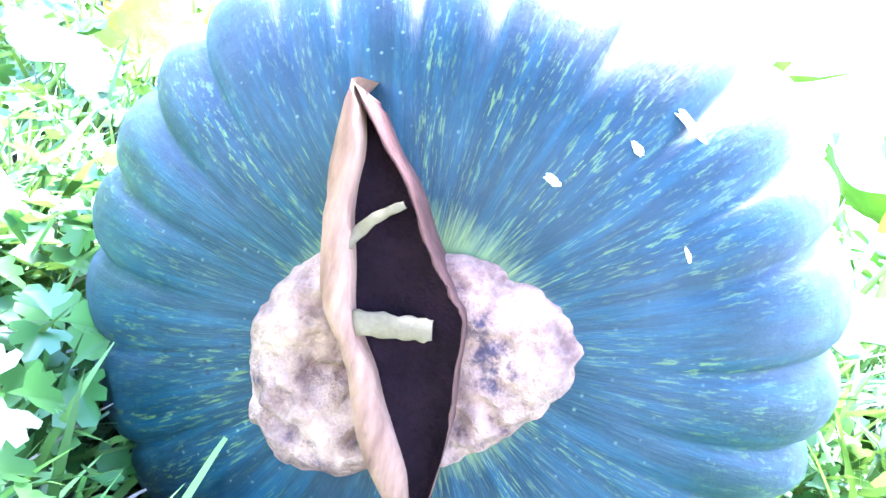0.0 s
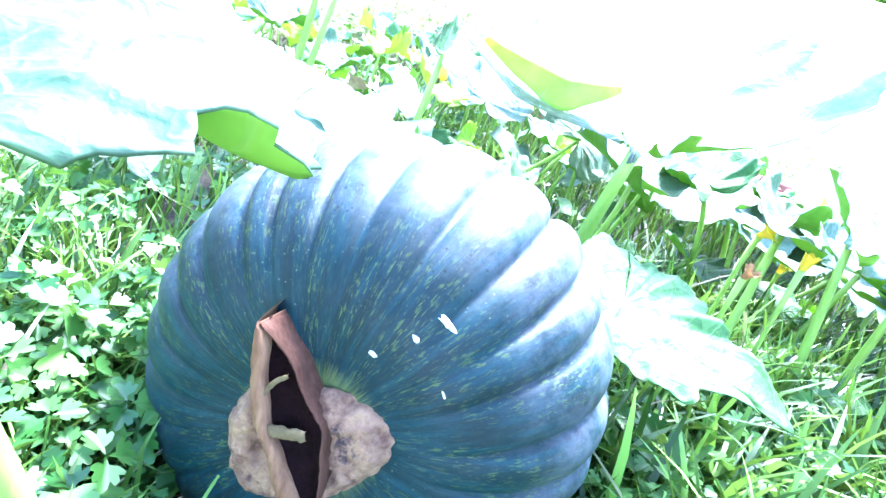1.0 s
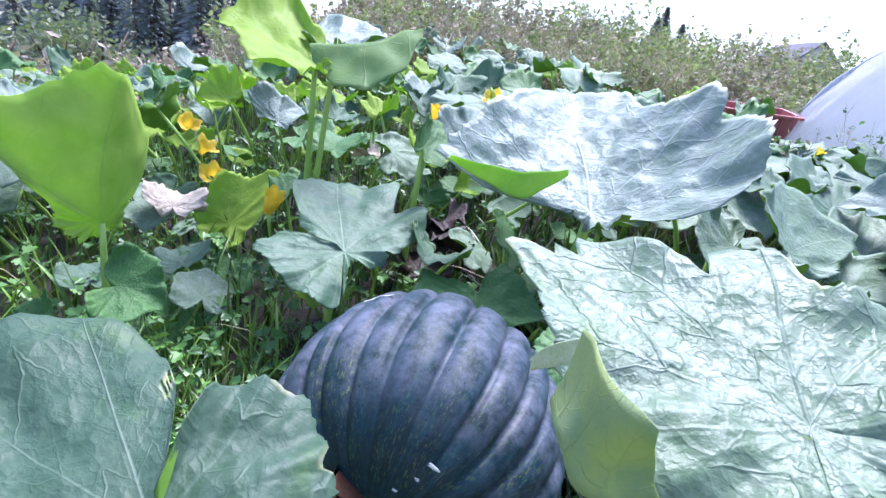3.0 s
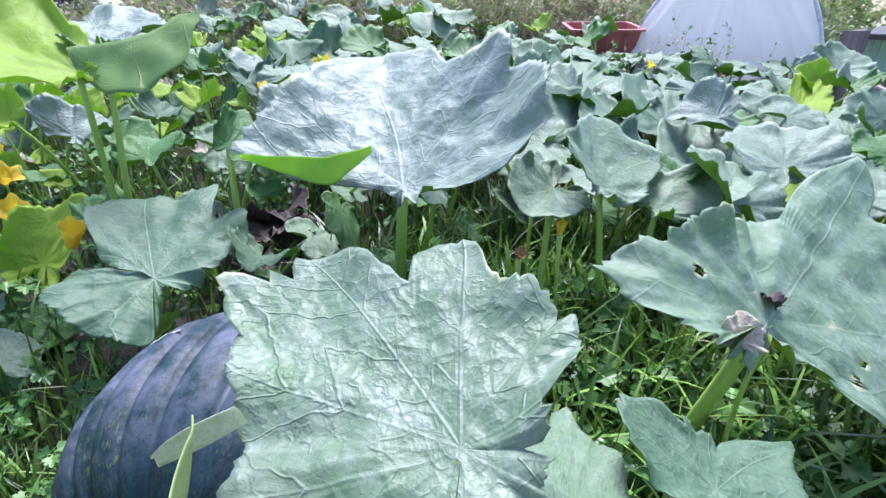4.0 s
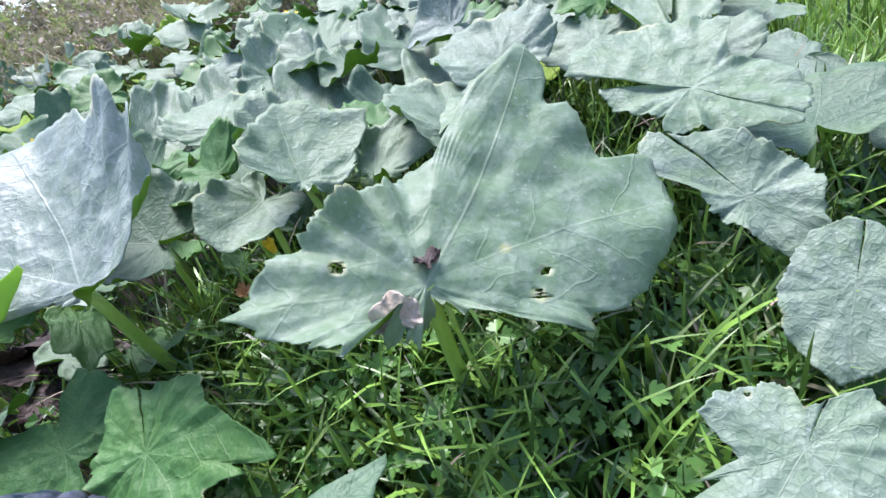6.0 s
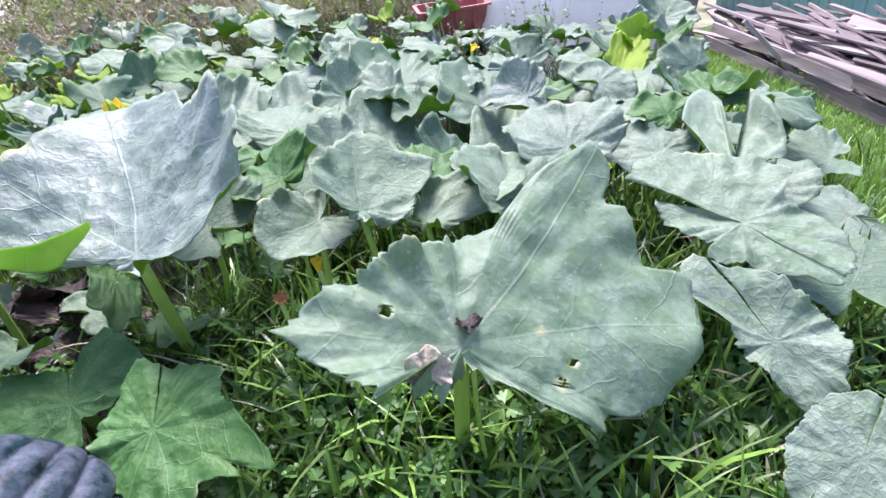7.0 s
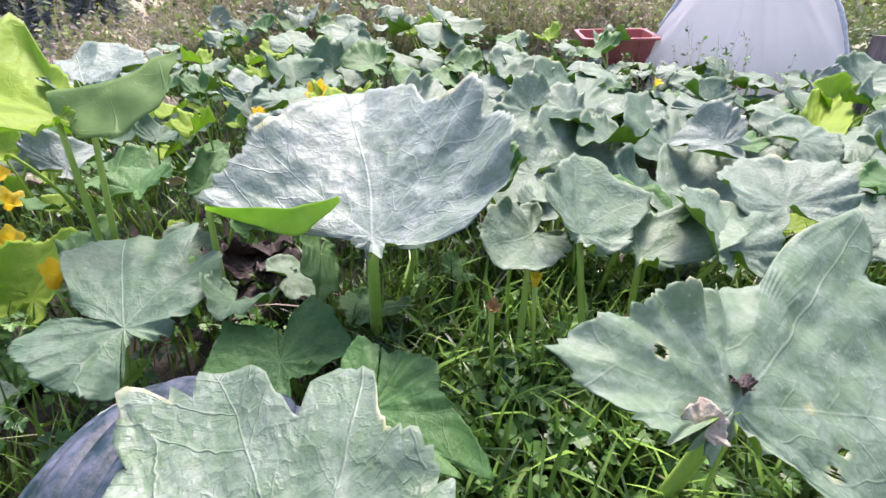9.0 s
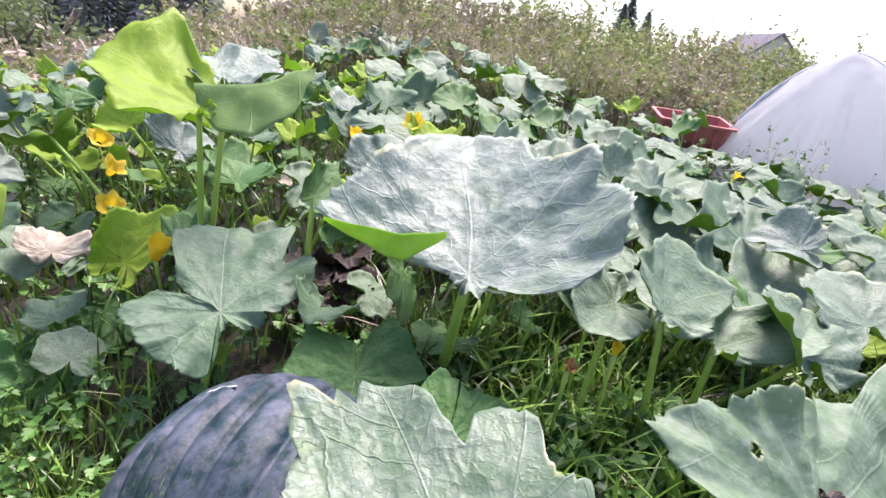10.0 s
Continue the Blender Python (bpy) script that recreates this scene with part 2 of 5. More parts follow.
def cork():
    n = Nodes("corky_stem", 0.85)
    ob = n.coords("Object")
    a = n.noise(ob, 55.0, 6.0, 0.7)
    pits = n.voronoi(ob, 62.0)
    c = n.mix(n.ramp(a, (0.35, 0.0), (0.65, 1.0)), (0.11, 0.050, 0.032), (0.36, 0.215, 0.135))
    c = n.mix(n.ramp(n.math("ADD", n.math("MULTIPLY", n.noise(ob, 24.0, 5.0, 0.7), 0.9), n.math("MULTIPLY", n.noise(ob, 110.0, 4.0, 0.7), 0.5)), (0.50, 1.0), (0.60, 0.0)), c, (0.035, 0.018, 0.028))
    n.colour(c)
    n.bump(n.math("ADD", n.math("MULTIPLY", a, 1.0), n.math("MULTIPLY", pits, 0.6)), 0.9, 0.008)
    return n.mat


SKIN, CORK = pumpkin_skin(), cork()
PETIOLE = plain("petiole_green", (0.22, 0.38, 0.05), (0.43, 0.58, 0.14), 0.5, 30.0, 0.4, 0.003, stretch=(1, 1, 0.15), share=0.15)
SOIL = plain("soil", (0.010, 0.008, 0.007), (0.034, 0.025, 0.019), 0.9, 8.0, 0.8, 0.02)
LAWN_SOIL = plain("lawn_ground", (0.04, 0.08, 0.02), (0.10, 0.16, 0.04), 0.9, 9.0, 0.8, 0.02)
FAR_GRASS = plain("ground_grass", (0.19, 0.185, 0.12), (0.36, 0.34, 0.24), 0.9, 5.0, 0.8, 0.03)
GRASS = many("grass_blades", (0.012, 0.045, 0.006), (0.26, 0.46, 0.08), 0.40, 0.15, dry=0.03, lean=2.2)
LAWN = many("lawn_blades", (0.10, 0.24, 0.03), (0.32, 0.48, 0.13))
HERB = many("low_herb_leaves", (0.022, 0.085, 0.015), (0.15, 0.31, 0.07), 0.42, 0.15, lean=1.6)
WEED_BROWN = many("weed_brown", (0.20, 0.15, 0.125), (0.52, 0.42, 0.36), 0.8, 0.2)
WEED_LEAF = many("weed_leaves", (0.09, 0.125, 0.055), (0.42, 0.46, 0.21), 0.7, 0.25, 0.2)
WEED_STALK = many("weed_stalks", (0.22, 0.17, 0.13), (0.52, 0.44, 0.34), 0.8, 0.1)
PETAL = plain("flower_petal", (0.88, 0.67, 0.05), (0.95, 0.84, 0.20), 0.5, 40.0, 0.3, 0.002, share=0.35, through_colour=(0.92, 0.70, 0.05))
PETAL_DRY = plain("flower_dry", (0.45, 0.22, 0.10), (0.70, 0.45, 0.24), 0.8, 60.0, 0.6, 0.003, share=0.2)
DRY = plain("dry_leaf", (0.27, 0.215, 0.16), (0.60, 0.53, 0.44), 0.85, 40.0, 0.8, 0.006, share=0.15)
ROT = plain("rotten_leaf", (0.018, 0.010, 0.009), (0.06, 0.035, 0.03), 0.6, 30.0, 0.8, 0.008)
FLEECE = plain("white_fleece", (0.84, 0.84, 0.86), (0.91, 0.91, 0.93), 0.9, 5.0, 0.6, 0.03, share=0.6, through_colour=(0.93, 0.93, 0.95), fine=30.0)
RED_PLASTIC = plain("red_plastic", (0.30, 0.075, 0.07), (0.42, 0.12, 0.11), 0.45, 9.0, 0.1, 0.002)
BLACK_PLASTIC = plain("black_plastic", (0.008, 0.008, 0.012), (0.02, 0.02, 0.026), 0.35, 12.0, 0.2, 0.004)
BAG = plain("grey_plastic_bag", (0.22, 0.26, 0.30), (0.45, 0.50, 0.55), 0.35, 18.0, 0.8, 0.02)
PLANK = plain("weathered_plank", (0.075, 0.055, 0.055), (0.25, 0.20, 0.20), 0.85, 14.0, 0.6, 0.004, stretch=(0.08, 1, 1))
PLANK_PALE = plain("pale_plank", (0.20, 0.155, 0.15), (0.42, 0.35, 0.34), 0.8, 14.0, 0.5, 0.003, stretch=(0.08, 1, 1))
TEAL = plain("teal_paint", (0.27, 0.52, 0.52), (0.42, 0.66, 0.65), 0.6, 6.0, 0.2, 0.003, stretch=(1, 1, 0.2))
ROOF_DARK = plain("dark_roof", (0.02, 0.02, 0.025), (0.05, 0.05, 0.055), 0.7, 10.0, 0.3, 0.01)
STONE_WALL = plain("grey_render", (0.36, 0.36, 0.38), (0.50, 0.50, 0.52), 0.9, 1.5, 0.3, 0.02)
SLATE = plain("slate_roof", (0.11, 0.10, 0.13), (0.17, 0.16, 0.19), 0.95, 1.2, 0.3, 0.02)
GLASS = plain("dark_glass", (0.02, 0.025, 0.03), (0.04, 0.045, 0.05), 0.1, 2.0, 0.0)
BARK = plain("bark", (0.05, 0.035, 0.025), (0.12, 0.09, 0.065), 0.9, 6.0, 0.8, 0.03)
# distance haze is mixed into the needle colour: paler and bluer than needles are
CONIFER_HAZED = many("conifer_needles_hazed", (0.17, 0.19, 0.215), (0.30, 0.325, 0.35), 0.7, 0.2)
BUSH = many("bush_leaves", (0.09, 0.115, 0.08), (0.25, 0.27, 0.17), 0.7, 0.2)
HEATH = many("autumn_brush", (0.26, 0.19, 0.17), (0.54, 0.43, 0.39), 0.8, 0.1)


# ---- ground ----
def smooth(a, b, v):
    v = min(max((v - a) / (b - a), 0.0), 1.0)
    return v * v * (3 - 2 * v)


def ground_z(x, y):
    """Height of the hillside: it climbs gently away from the walker and falls off to the west."""
    west = smooth(-1.5, 0.6, x)
    z = 0.14 * max(y, -2.0) if y < 0 else 0.14 * min(y, 7.0) * (0.15 + 0.85 * west)
    z *= 1.0 - 0.45 * smooth(3.0, 5.0, x) * (1.0 - smooth(5.0, 7.5, y))
    far = math.hypot(x, y)
    z -= 2.6 * smooth(2.0, 15.0, -x) * smooth(0.0, 6.0, y) + 0.5 * smooth(12.0, 30.0, far)
    z -= 0.40 * smooth(0.4, 3.6, -x) * smooth(1.8, 5.0, y)
    z -= 0.04 * math.exp(-(((x - 0.10) / 0.3) ** 2 + ((y - 0.12) / 0.3) ** 2))
    return z - 0.06 + 0.018 * noise.noise(Vector((x * 2.3, y * 2.3, 0.3))) * (1 - smooth(8.0, 20.0, far))


def part(name, bm, material, parent=None, label="", smooth_shade=True):
    """Links a bmesh as one mesh object, under a thing where one is given."""
    me = bpy.data.meshes.new(name)
    bm.to_mesh(me)
    bm.free()
    return part_mesh(name, me, material, parent, label, smooth_shade)


def part_mesh(name, me, material, parent=None, label="", smooth_shade=True):
    for m in material if isinstance(material, (list, tuple)) else [material]:
        me.materials.append(m)
    if smooth_shade:
        me.polygons.foreach_set("use_smooth", [True] * len(me.polygons))
    ob = new(name, me)
    if parent:
        ob.parent = parent
    if label:
        tagged(ob, label)
    return ob


def mesh_of(name, verts, faces):
    me = bpy.data.meshes.new(name)
    me.from_pydata([tuple(v) for v in verts], [], faces)
    me.update()
    return me


def build_ground():
    k = np.linspace(-1, 1, 221)
    xs = 0.6 + 3.0 * k + 420 * np.sign(k) * np.abs(k) ** 7
    ys = 0.6 + 3.0 * k + 420 * np.sign(k) * np.abs(k) ** 7
    n = len(k)
    verts = [(x, y, ground_z(x, y)) for y in ys for x in xs]
    faces = [(j * n + i, j * n + i + 1, j * n + n + i + 1, j * n + n + i) for j in range(n - 1) for i in range(n - 1)]
    me = mesh_of("ground", verts, faces)
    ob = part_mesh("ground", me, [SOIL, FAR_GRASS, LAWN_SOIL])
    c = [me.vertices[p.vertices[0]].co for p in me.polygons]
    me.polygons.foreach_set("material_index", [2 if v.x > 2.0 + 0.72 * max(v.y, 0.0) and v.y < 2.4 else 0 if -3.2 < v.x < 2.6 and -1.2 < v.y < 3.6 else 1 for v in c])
    tagged(ob, "dark soil hillside running out into rough green grass", "ground", kind="structure")


build_ground()


# ---- squash leaves ----
STEP = 0.66


def ragged(a, seed):
    """Toothed, nibbled margin."""
    c, s = math.cos(a), math.sin(a)
    w = 0.034 * noise.noise(Vector((5 * c, 5 * s, seed * 7.1))) + 0.024 * noise.noise(Vector((14 * c, 14 * s, seed * 3.1))) + 0.016 * noise.noise(Vector((30 * c, 30 * s, seed)))
    return w - 0.22 * max(0.0, noise.noise(Vector((6 * c, 6 * s, seed * 1.7 + 9))) - 0.40)


def outline(a, seed, lobes=1.0, edge=None, size=1.0):
    """Radius of the blade's edge at the angle a from its tip; the notch lies at half a turn."""
    b = abs(a)
    if edge:
        deg = math.degrees(a)
        ring = [(edge[-1][0] - 360, edge[-1][1]), *edge, (edge[0][0] + 360, edge[0][1])]
        for (a0, r0), (a1, r1) in zip(ring, ring[1:]):
            if a0 <= deg <= a1:
                t = (deg - a0) / max(a1 - a0, 1e-6)
                w, v = radians(a1 - a0), radians(deg - a0)
                r = r0 + (r1 - r0) * t
                if 0.01 < w < 1.0:
                    r = 0.7 * r0 * r1 * math.sin(w) / (r1 * math.sin(w - v) + r0 * math.sin(v)) + 0.3 * r
                break
        return max(r / size + ragged(a, seed), 0.05)
    r = 0.80 + 0.06 * math.cos(a)
    for c, h in ((0.0, 0.17), (0.98, 0.14), (1.95, 0.10)):
        r += lobes * h * math.exp(-((b - c) / 0.31) ** 2)
    r *= 1 - 0.86 * smooth(2.62, math.pi, b) ** 1.3
    r += 0.060 * noise.noise(Vector((2 * math.cos(a), 2 * math.sin(a), seed * 7.1))) + ragged(a, seed)
    return max(r, 0.05)


def blade_mesh(name, length, half, fold=0.0, droop=0.0, pleat=0.018, wave=0.02, seed=1.0, rings=11, spokes=84, holes=(), lobes=1.0, thick=0.0012, back=0.0, edge=None, rear=0.62, wrinkle=0.006, curl=0.0, vee=0.0, teeth=0.0):
    """A blade that lies in x and y, its tip along y, with an upper and a lower skin."""
    angles = [-math.pi + 2 * math.pi * (i + 0.5) / spokes for i in range(spokes)]
    if edge:
        size = fx = fy = max(r for _, r in edge)
        edge = [outline(a, seed, lobes, edge, size) * (1 + teeth * (1 if i % 2 else -1) * (0.4 + noise.noise(Vector((i * 0.31, seed, 2.0))))) for i, a in enumerate(angles)]
        rear = 1.0
    else:
        edge = [outline(a, seed, lobes) * (1 + teeth * (1 if i % 2 else -1) * (0.4 + noise.noise(Vector((i * 0.31, seed, 2.0))))) for i, a in enumerate(angles)]
        fx = half / max(r * abs(math.sin(a)) for r, a in zip(edge, angles))
        fy = length / max(r * math.cos(a) for r, a in zip(edge, angles))
        size = (length + half) * 0.5
    top, uvs, wear = [(0.0, 0.0, 0.0)], [(0.5, 0.5)], [0.0]
    for j in range(1, rings + 1):
        u = (j / rings) ** 0.85
        for r, a in zip(edge, angles):
            px, py = r * u * math.sin(a), r * u * math.cos(a)
            x, y = px * fx, py * fy * (rear if py < 0 else 1.0)
            aw = a + 0.17 * math.sin(1.4 * a + seed * 2.3) * (1 - smooth(2.4, 3.1, abs(a))) + 0.16 * u * math.sin(2.1 * a + seed * 1.1) * (1 - smooth(2.2, 3.0, abs(a)))
            pp = abs(((abs(aw) / STEP + 0.5) % 1.0) - 0.5) * 2
            z = fold * min((x / half) ** 2, 2.5) + droop * max(y / length, 0) ** 2 + min(back * min(y, 0) ** 2, 0.2) + vee * (math.sqrt(x * x + 0.0001) - 0.01) * (1.0 if y > 0 else 0.7)
            z += size * curl * smooth(0.70, 1.0, u) ** 1.5 * max(0.0, 0.1 + 1.3 * noise.noise(Vector((1.6 * math.cos(a), 1.6 * math.sin(a), seed * 6.1))))
            z += size * pleat * 1.6 * pp ** 0.7 * u * (1 - 0.5 * u) * (0.65 + 0.7 * noise.noise(Vector((a * 1.5, seed, u))))
            z += size * wave * 1.6 * u ** 3 * (math.sin(4 * a + seed * 3) * 0.6 + 1.6 * noise.noise(Vector((4 * math.cos(a), 4 * math.sin(a), seed * 2.9))))
            z += size * 0.060 * u * noise.noise(Vector((px * 2.6, py * 2.6, seed * 3.7)))
            z += size * (0.022 * noise.noise(Vector((px * 7, py * 7, seed * 5.3))) + wrinkle * noise.noise(Vector((px * 15, py * 15, seed * 8.3)))) * min(1.0, u * 2.5)
            x += size * 0.04 * u * noise.noise(Vector((px * 2, py * 2, seed * 9.1)))
            top.append((x, y, z))
            rr = r * u
            uvs.append((0.5 + rr * math.sin(aw) / 2.4, 0.5 + rr * math.cos(aw) / 2.4))
            near = max([0.0] + [1 - (math.hypot(x - hx, y - hy) - hr) / (0.9 * hr) for hx, hy, hr in holes])
            rim_wear = smooth(0.93, 1.0, u) * 0.8 * smooth(0.22, 0.5, noise.noise(Vector((3.1 * math.cos(a), 3.1 * math.sin(a), seed * 4.4))))
            wear.append(min(1.0, max(near, rim_wear)))
    gone = set()
    faces = []
    for i in range(spokes):
        k = (i + 1) % spokes
        if i < spokes - 1:
            faces.append((0, 1 + k, 1 + i))
    for j in range(1, rings):
        for i in range(spokes - 1):
            p = 1 + (j - 1) * spokes
            q = 1 + j * spokes
            c = ((top[p + i][0] + top[q + i + 1][0]) / 2, (top[p + i][1] + top[q + i + 1][1]) / 2)
            if any(math.hypot(c[0] - hx, c[1] - hy) < hr for hx, hy, hr in holes):
                continue
            faces += [(p + i, p + i + 1, q + i + 1), (p + i, q + i + 1, q + i)]
    n = len(top)
    me = bpy.data.meshes.new(name)
    low = [(x, y, z - thick * (1 if i else 3)) for i, (x, y, z) in enumerate(top)]
    rim = []
    count = {}
    for f in faces:
        for a, b in zip(f, f[1:] + f[:1]):
            count[(min(a, b), max(a, b))] = count.get((min(a, b), max(a, b)), 0) + 1
    for f in faces:
        for a, b in zip(f, f[1:] + f[:1]):
            if count[(min(a, b), max(a, b))] == 1:
                rim.append((b, a, a + n, b + n))
    under = [tuple(i + n for i in reversed(f)) for f in faces]
    # faces turn upwards
    allf = [tuple(reversed(f)) for f in faces] + [tuple(reversed(f)) for f in under] + [tuple(reversed(f)) for f in rim]
    me.from_pydata(top + low, [], allf)
    idx = [0] * len(faces) + [1] * len(under) + [0] * len(rim)
    me.polygons.foreach_set("material_index", idx)
    mark = me.attributes.new("wear", "FLOAT", "POINT")
    mark.data.foreach_set("value", wear + wear)
    layer = me.uv_layers.new(name="flat")
    both = uvs + uvs
    data = np.empty((len(me.loops), 2))
    li = np.empty(len(me.loops), dtype=np.int64)
    me.loops.foreach_get("vertex_index", li)
    data[:] = np.array(both)[li]
    layer.data.foreach_set("uv", data.ravel())
    me.update()
    return me


def tube_bm(points, radii, sides=7, flute=0.0):
    """A tapered, fluted tube along points."""
    bm = bmesh.new()
    rings = []
    pts = [Vector(p) for p in points]
    for i, p in enumerate(pts):
        d = (pts[min(i + 1, len(pts) - 1)] - pts[max(i - 1, 0)]).normalized()
        s = d.cross(Vector((0.31, 0.17, 0.93)) if abs(d.z) < 0.9 else Vector((1, 0, 0))).normalized()
        t = d.cross(s)
        rings.append([bm.verts.new(p + (s * math.cos(a) + t * math.sin(a)) * radii[i] * (1 + flute * math.cos(5 * a))) for a in (2 * math.pi * k / sides for k in range(sides))])
    for a, b in zip(rings, rings[1:]):
        for k in range(sides):
            bm.faces.new((a[k], a[(k + 1) % sides], b[(k + 1) % sides], b[k]))
    bm.faces.new(list(reversed(rings[0])))
    bm.faces.new(rings[-1])
    return bm


def bend(a, b, sag=(0, 0, 0), steps=7):
    a, b, c = Vector(a), Vector(b), (Vector(a) + Vector(b)) / 2 + Vector(sag)
    return [a * (1 - t) ** 2 + 2 * c * t * (1 - t) + b * t * t for t in (i / (steps - 1) for i in range(steps))]


LEAF_LABEL = {
    "grey": "large grey-green squash leaf dusted with mildew on a ribbed stalk",
    "pale": "broad silvery-pale squash leaf whitened by powdery mildew",
    "green": "fresh dark green squash leaf with pale veins",
    "blue": "blue-green squash leaf with a matt surface and pale veins",
    "dusky": "blue-green squash leaf with nibbled edges and fine veins",
    "silver": "broad torn squash leaf silvered by mildew with ragged lobes",
    "lime": "young yellow-green squash leaf lit through from behind",
}


def leaf(joint, tip, left, right, tone="grey", foot=None, seed=1.0, droop=0.0, pleat=0.030, wave=0.03, thick_stalk=0.008, holes=(), label="", lobes=1.5, fine=False, back=0.0, under=None, edge=None, fold=None, wrinkle=0.006, curl=0.12):
    """A leaf from the places of its stalk joint, tip and two flanks; the stalk goes down to its foot on the ground."""
    j, t, l, r = (Vector(v) for v in (joint, tip, left, right))
    y = (t - j).normalized()
    x = (r - l) - (r - l).dot(y) * y
    half = x.length / 2
    x.normalize()
    n = x.cross(y)
    if n.z < 0:
        x, n = -x, -n
    if fold is None:
        fold = ((l + r) / 2 - j).dot(n)
    thing = new("squash_leaf")
    thing.matrix_basis = Matrix.Translation(j)
    tagged(thing, label or LEAF_LABEL[tone], "leaf", "leaves of the squash bed")
    me = blade_mesh("blade", (t - j).length, half, fold, droop, pleat, wave, seed, holes=holes, lobes=lobes, rings=26 if fine else 14, spokes=200 if fine else 96, back=back, edge=edge, wrinkle=wrinkle, curl=0.0 if fine else curl, vee=0.0 if fine else 0.10 if edge else 0.20, teeth=0.008 if fine else 0.02)
    blade = part_mesh("blade", me, [LEAF_TOP[tone], under or (UNDER_LIME if tone == "lime" else UNDER)], thing)
    blade.matrix_basis = Matrix((x, y, n)).transposed().to_4x4()
    if foot is None:
        foot = (j.x + 0.05 * math.sin(seed * 5), j.y + 0.06 * math.cos(seed * 3))
    f = Vector((foot[0], foot[1], ground_z(*foot) - 0.02)) - j
    top = Vector(-n * 0.004)
    pts = bend(f, top, (f + top) * 0.08 - y * 0.03 * (t - j).length, 8)
    part("petiole", tube_bm(pts, [thick_stalk * (1.25 - 0.45 * i / 7) for i in range(8)], 8, 0.10), PETIOLE, thing)
    return thing


def along(points, n):
    """Even points on a smooth line through a few given ones."""
    pts = [Vector(p) for p in points]
    out = []
    for i in range(n):
        t = i / (n - 1) * (len(pts) - 1)
        k = min(int(t), len(pts) - 2)
        t -= k
        p0, p1, p2, p3 = pts[max(k - 1, 0)], pts[k], pts[k + 1], pts[min(k + 2, len(pts) - 1)]
        out.append(0.5 * (2 * p1 + (p2 - p0) * t + (2 * p0 - 5 * p1 + 4 * p2 - p3) * t * t + (3 * p1 - p0 - 3 * p2 + p3) * t ** 3))
    return out
# the leaves that stand nearest: stalk joint, tip, left flank, right flank; the edge as angle and reach
broad_leaf = leaf((0.451, 0.433, 0.414), (0.567, 0.798, 0.646), (0.159, 0.517, 0.474), (0.668, 0.273, 0.598), 'pale', seed=1.3, foot=(0.47, 0.58), fine=True, thick_stalk=0.013, wrinkle=0.014, pleat=0.01, fold=0.133, back=5.0,
     edge=((-169, 0.033), (-97, 0.031), (-85, 0.063), (-77, 0.305), (-66, 0.304), (-39, 0.325), (-14, 0.421), (-4, 0.436), (11, 0.409), (22, 0.323), (45, 0.336), (63, 0.288), (79, 0.295), (91, 0.272), (106, 0.258), (115, 0.225), (129, 0.103)))
leaf((0.803, -0.071, 0.326), (1.219, 0.134, 0.460), (0.588, 0.035, 0.432), (1.194, -0.129, 0.213), 'grey', seed=2.0, foot=(0.84, 0.06), fine=True, thick_stalk=0.013, wrinkle=0.01, pleat=0.02, holes=((-0.113, -0.019, 0.0085), (0.09, 0.095, 0.0057), (0.149, 0.082, 0.0068), (0.15, 0.043, 0.0079)), fold=-0.016, back=0.0,
     edge=((-164, 0.107), (-159, 0.043), (-156, 0.134), (-142, 0.158), (-131, 0.186), (-123, 0.218), (-118, 0.255), (-113, 0.246), (-103, 0.207), (-86, 0.18), (-59, 0.164), (-32, 0.181), (-27, 0.191), (-15, 0.221), (-9, 0.323), (-5, 0.402), (-1, 0.47), (1, 0.512), (8, 0.499), (13, 0.444), (20, 0.437), (27, 0.419), (32, 0.396), (36, 0.465), (43, 0.459), (48, 0.44), (56, 0.417), (65, 0.377), (70, 0.336), (74, 0.311), (77, 0.251), (85, 0.239), (89, 0.177), (102, 0.076), (131, 0.035), (162, 0.078), (176, 0.095), (178, 0.066)))
big_leaf = leaf((0.277, -0.245, 0.462), (0.351, -0.076, 0.535), (0.177, 0.017, 0.462), (0.370, -0.199, 0.500), 'silver', seed=2.7, fine=True, thick_stalk=0.012, wrinkle=0.008, pleat=0.01, fold=0.015, back=0.0,
     edge=((-166, 0.089), (-136, 0.09), (-113, 0.127), (-71, 0.174), (-60, 0.215), (-58, 0.244), (-55, 0.253), (-53, 0.274), (-52, 0.275), (-50, 0.264), (-47, 0.231), (-46, 0.25), (-44, 0.227), (-42, 0.244), (-40, 0.246), (-34, 0.229), (-27, 0.204), (-25, 0.182), (-22, 0.186), (-18, 0.15), (-17, 0.16), (-15, 0.172), (-7, 0.181), (-2, 0.182), (2, 0.175), (5, 0.16), (7, 0.135), (13, 0.123), (28, 0.125), (42, 0.113), (58, 0.096), (77, 0.06), (125, 0.061), (160, 0.052)))
leaf((-0.011, 0.538, 0.256), (-0.007, 0.811, 0.358), (-0.242, 0.567, 0.271), (0.221, 0.565, 0.261), 'blue', fold=0.0, seed=3.4, fine=True, pleat=0.03,
     edge=((-171, 0.146), (-148, 0.14), (-134, 0.157), (-116, 0.167), (-104, 0.175), (-88, 0.168), (-71, 0.141), (-64, 0.038), (-62, 0.092), (-41, 0.171), (-33, 0.237), (-23, 0.271), (0, 0.291), (11, 0.279), (18, 0.295), (22, 0.331), (28, 0.227), (34, 0.186), (41, 0.234), (53, 0.227), (69, 0.189), (92, 0.097), (125, 0.072), (155, 0.038), (174, 0.072), (179, 0.129)))
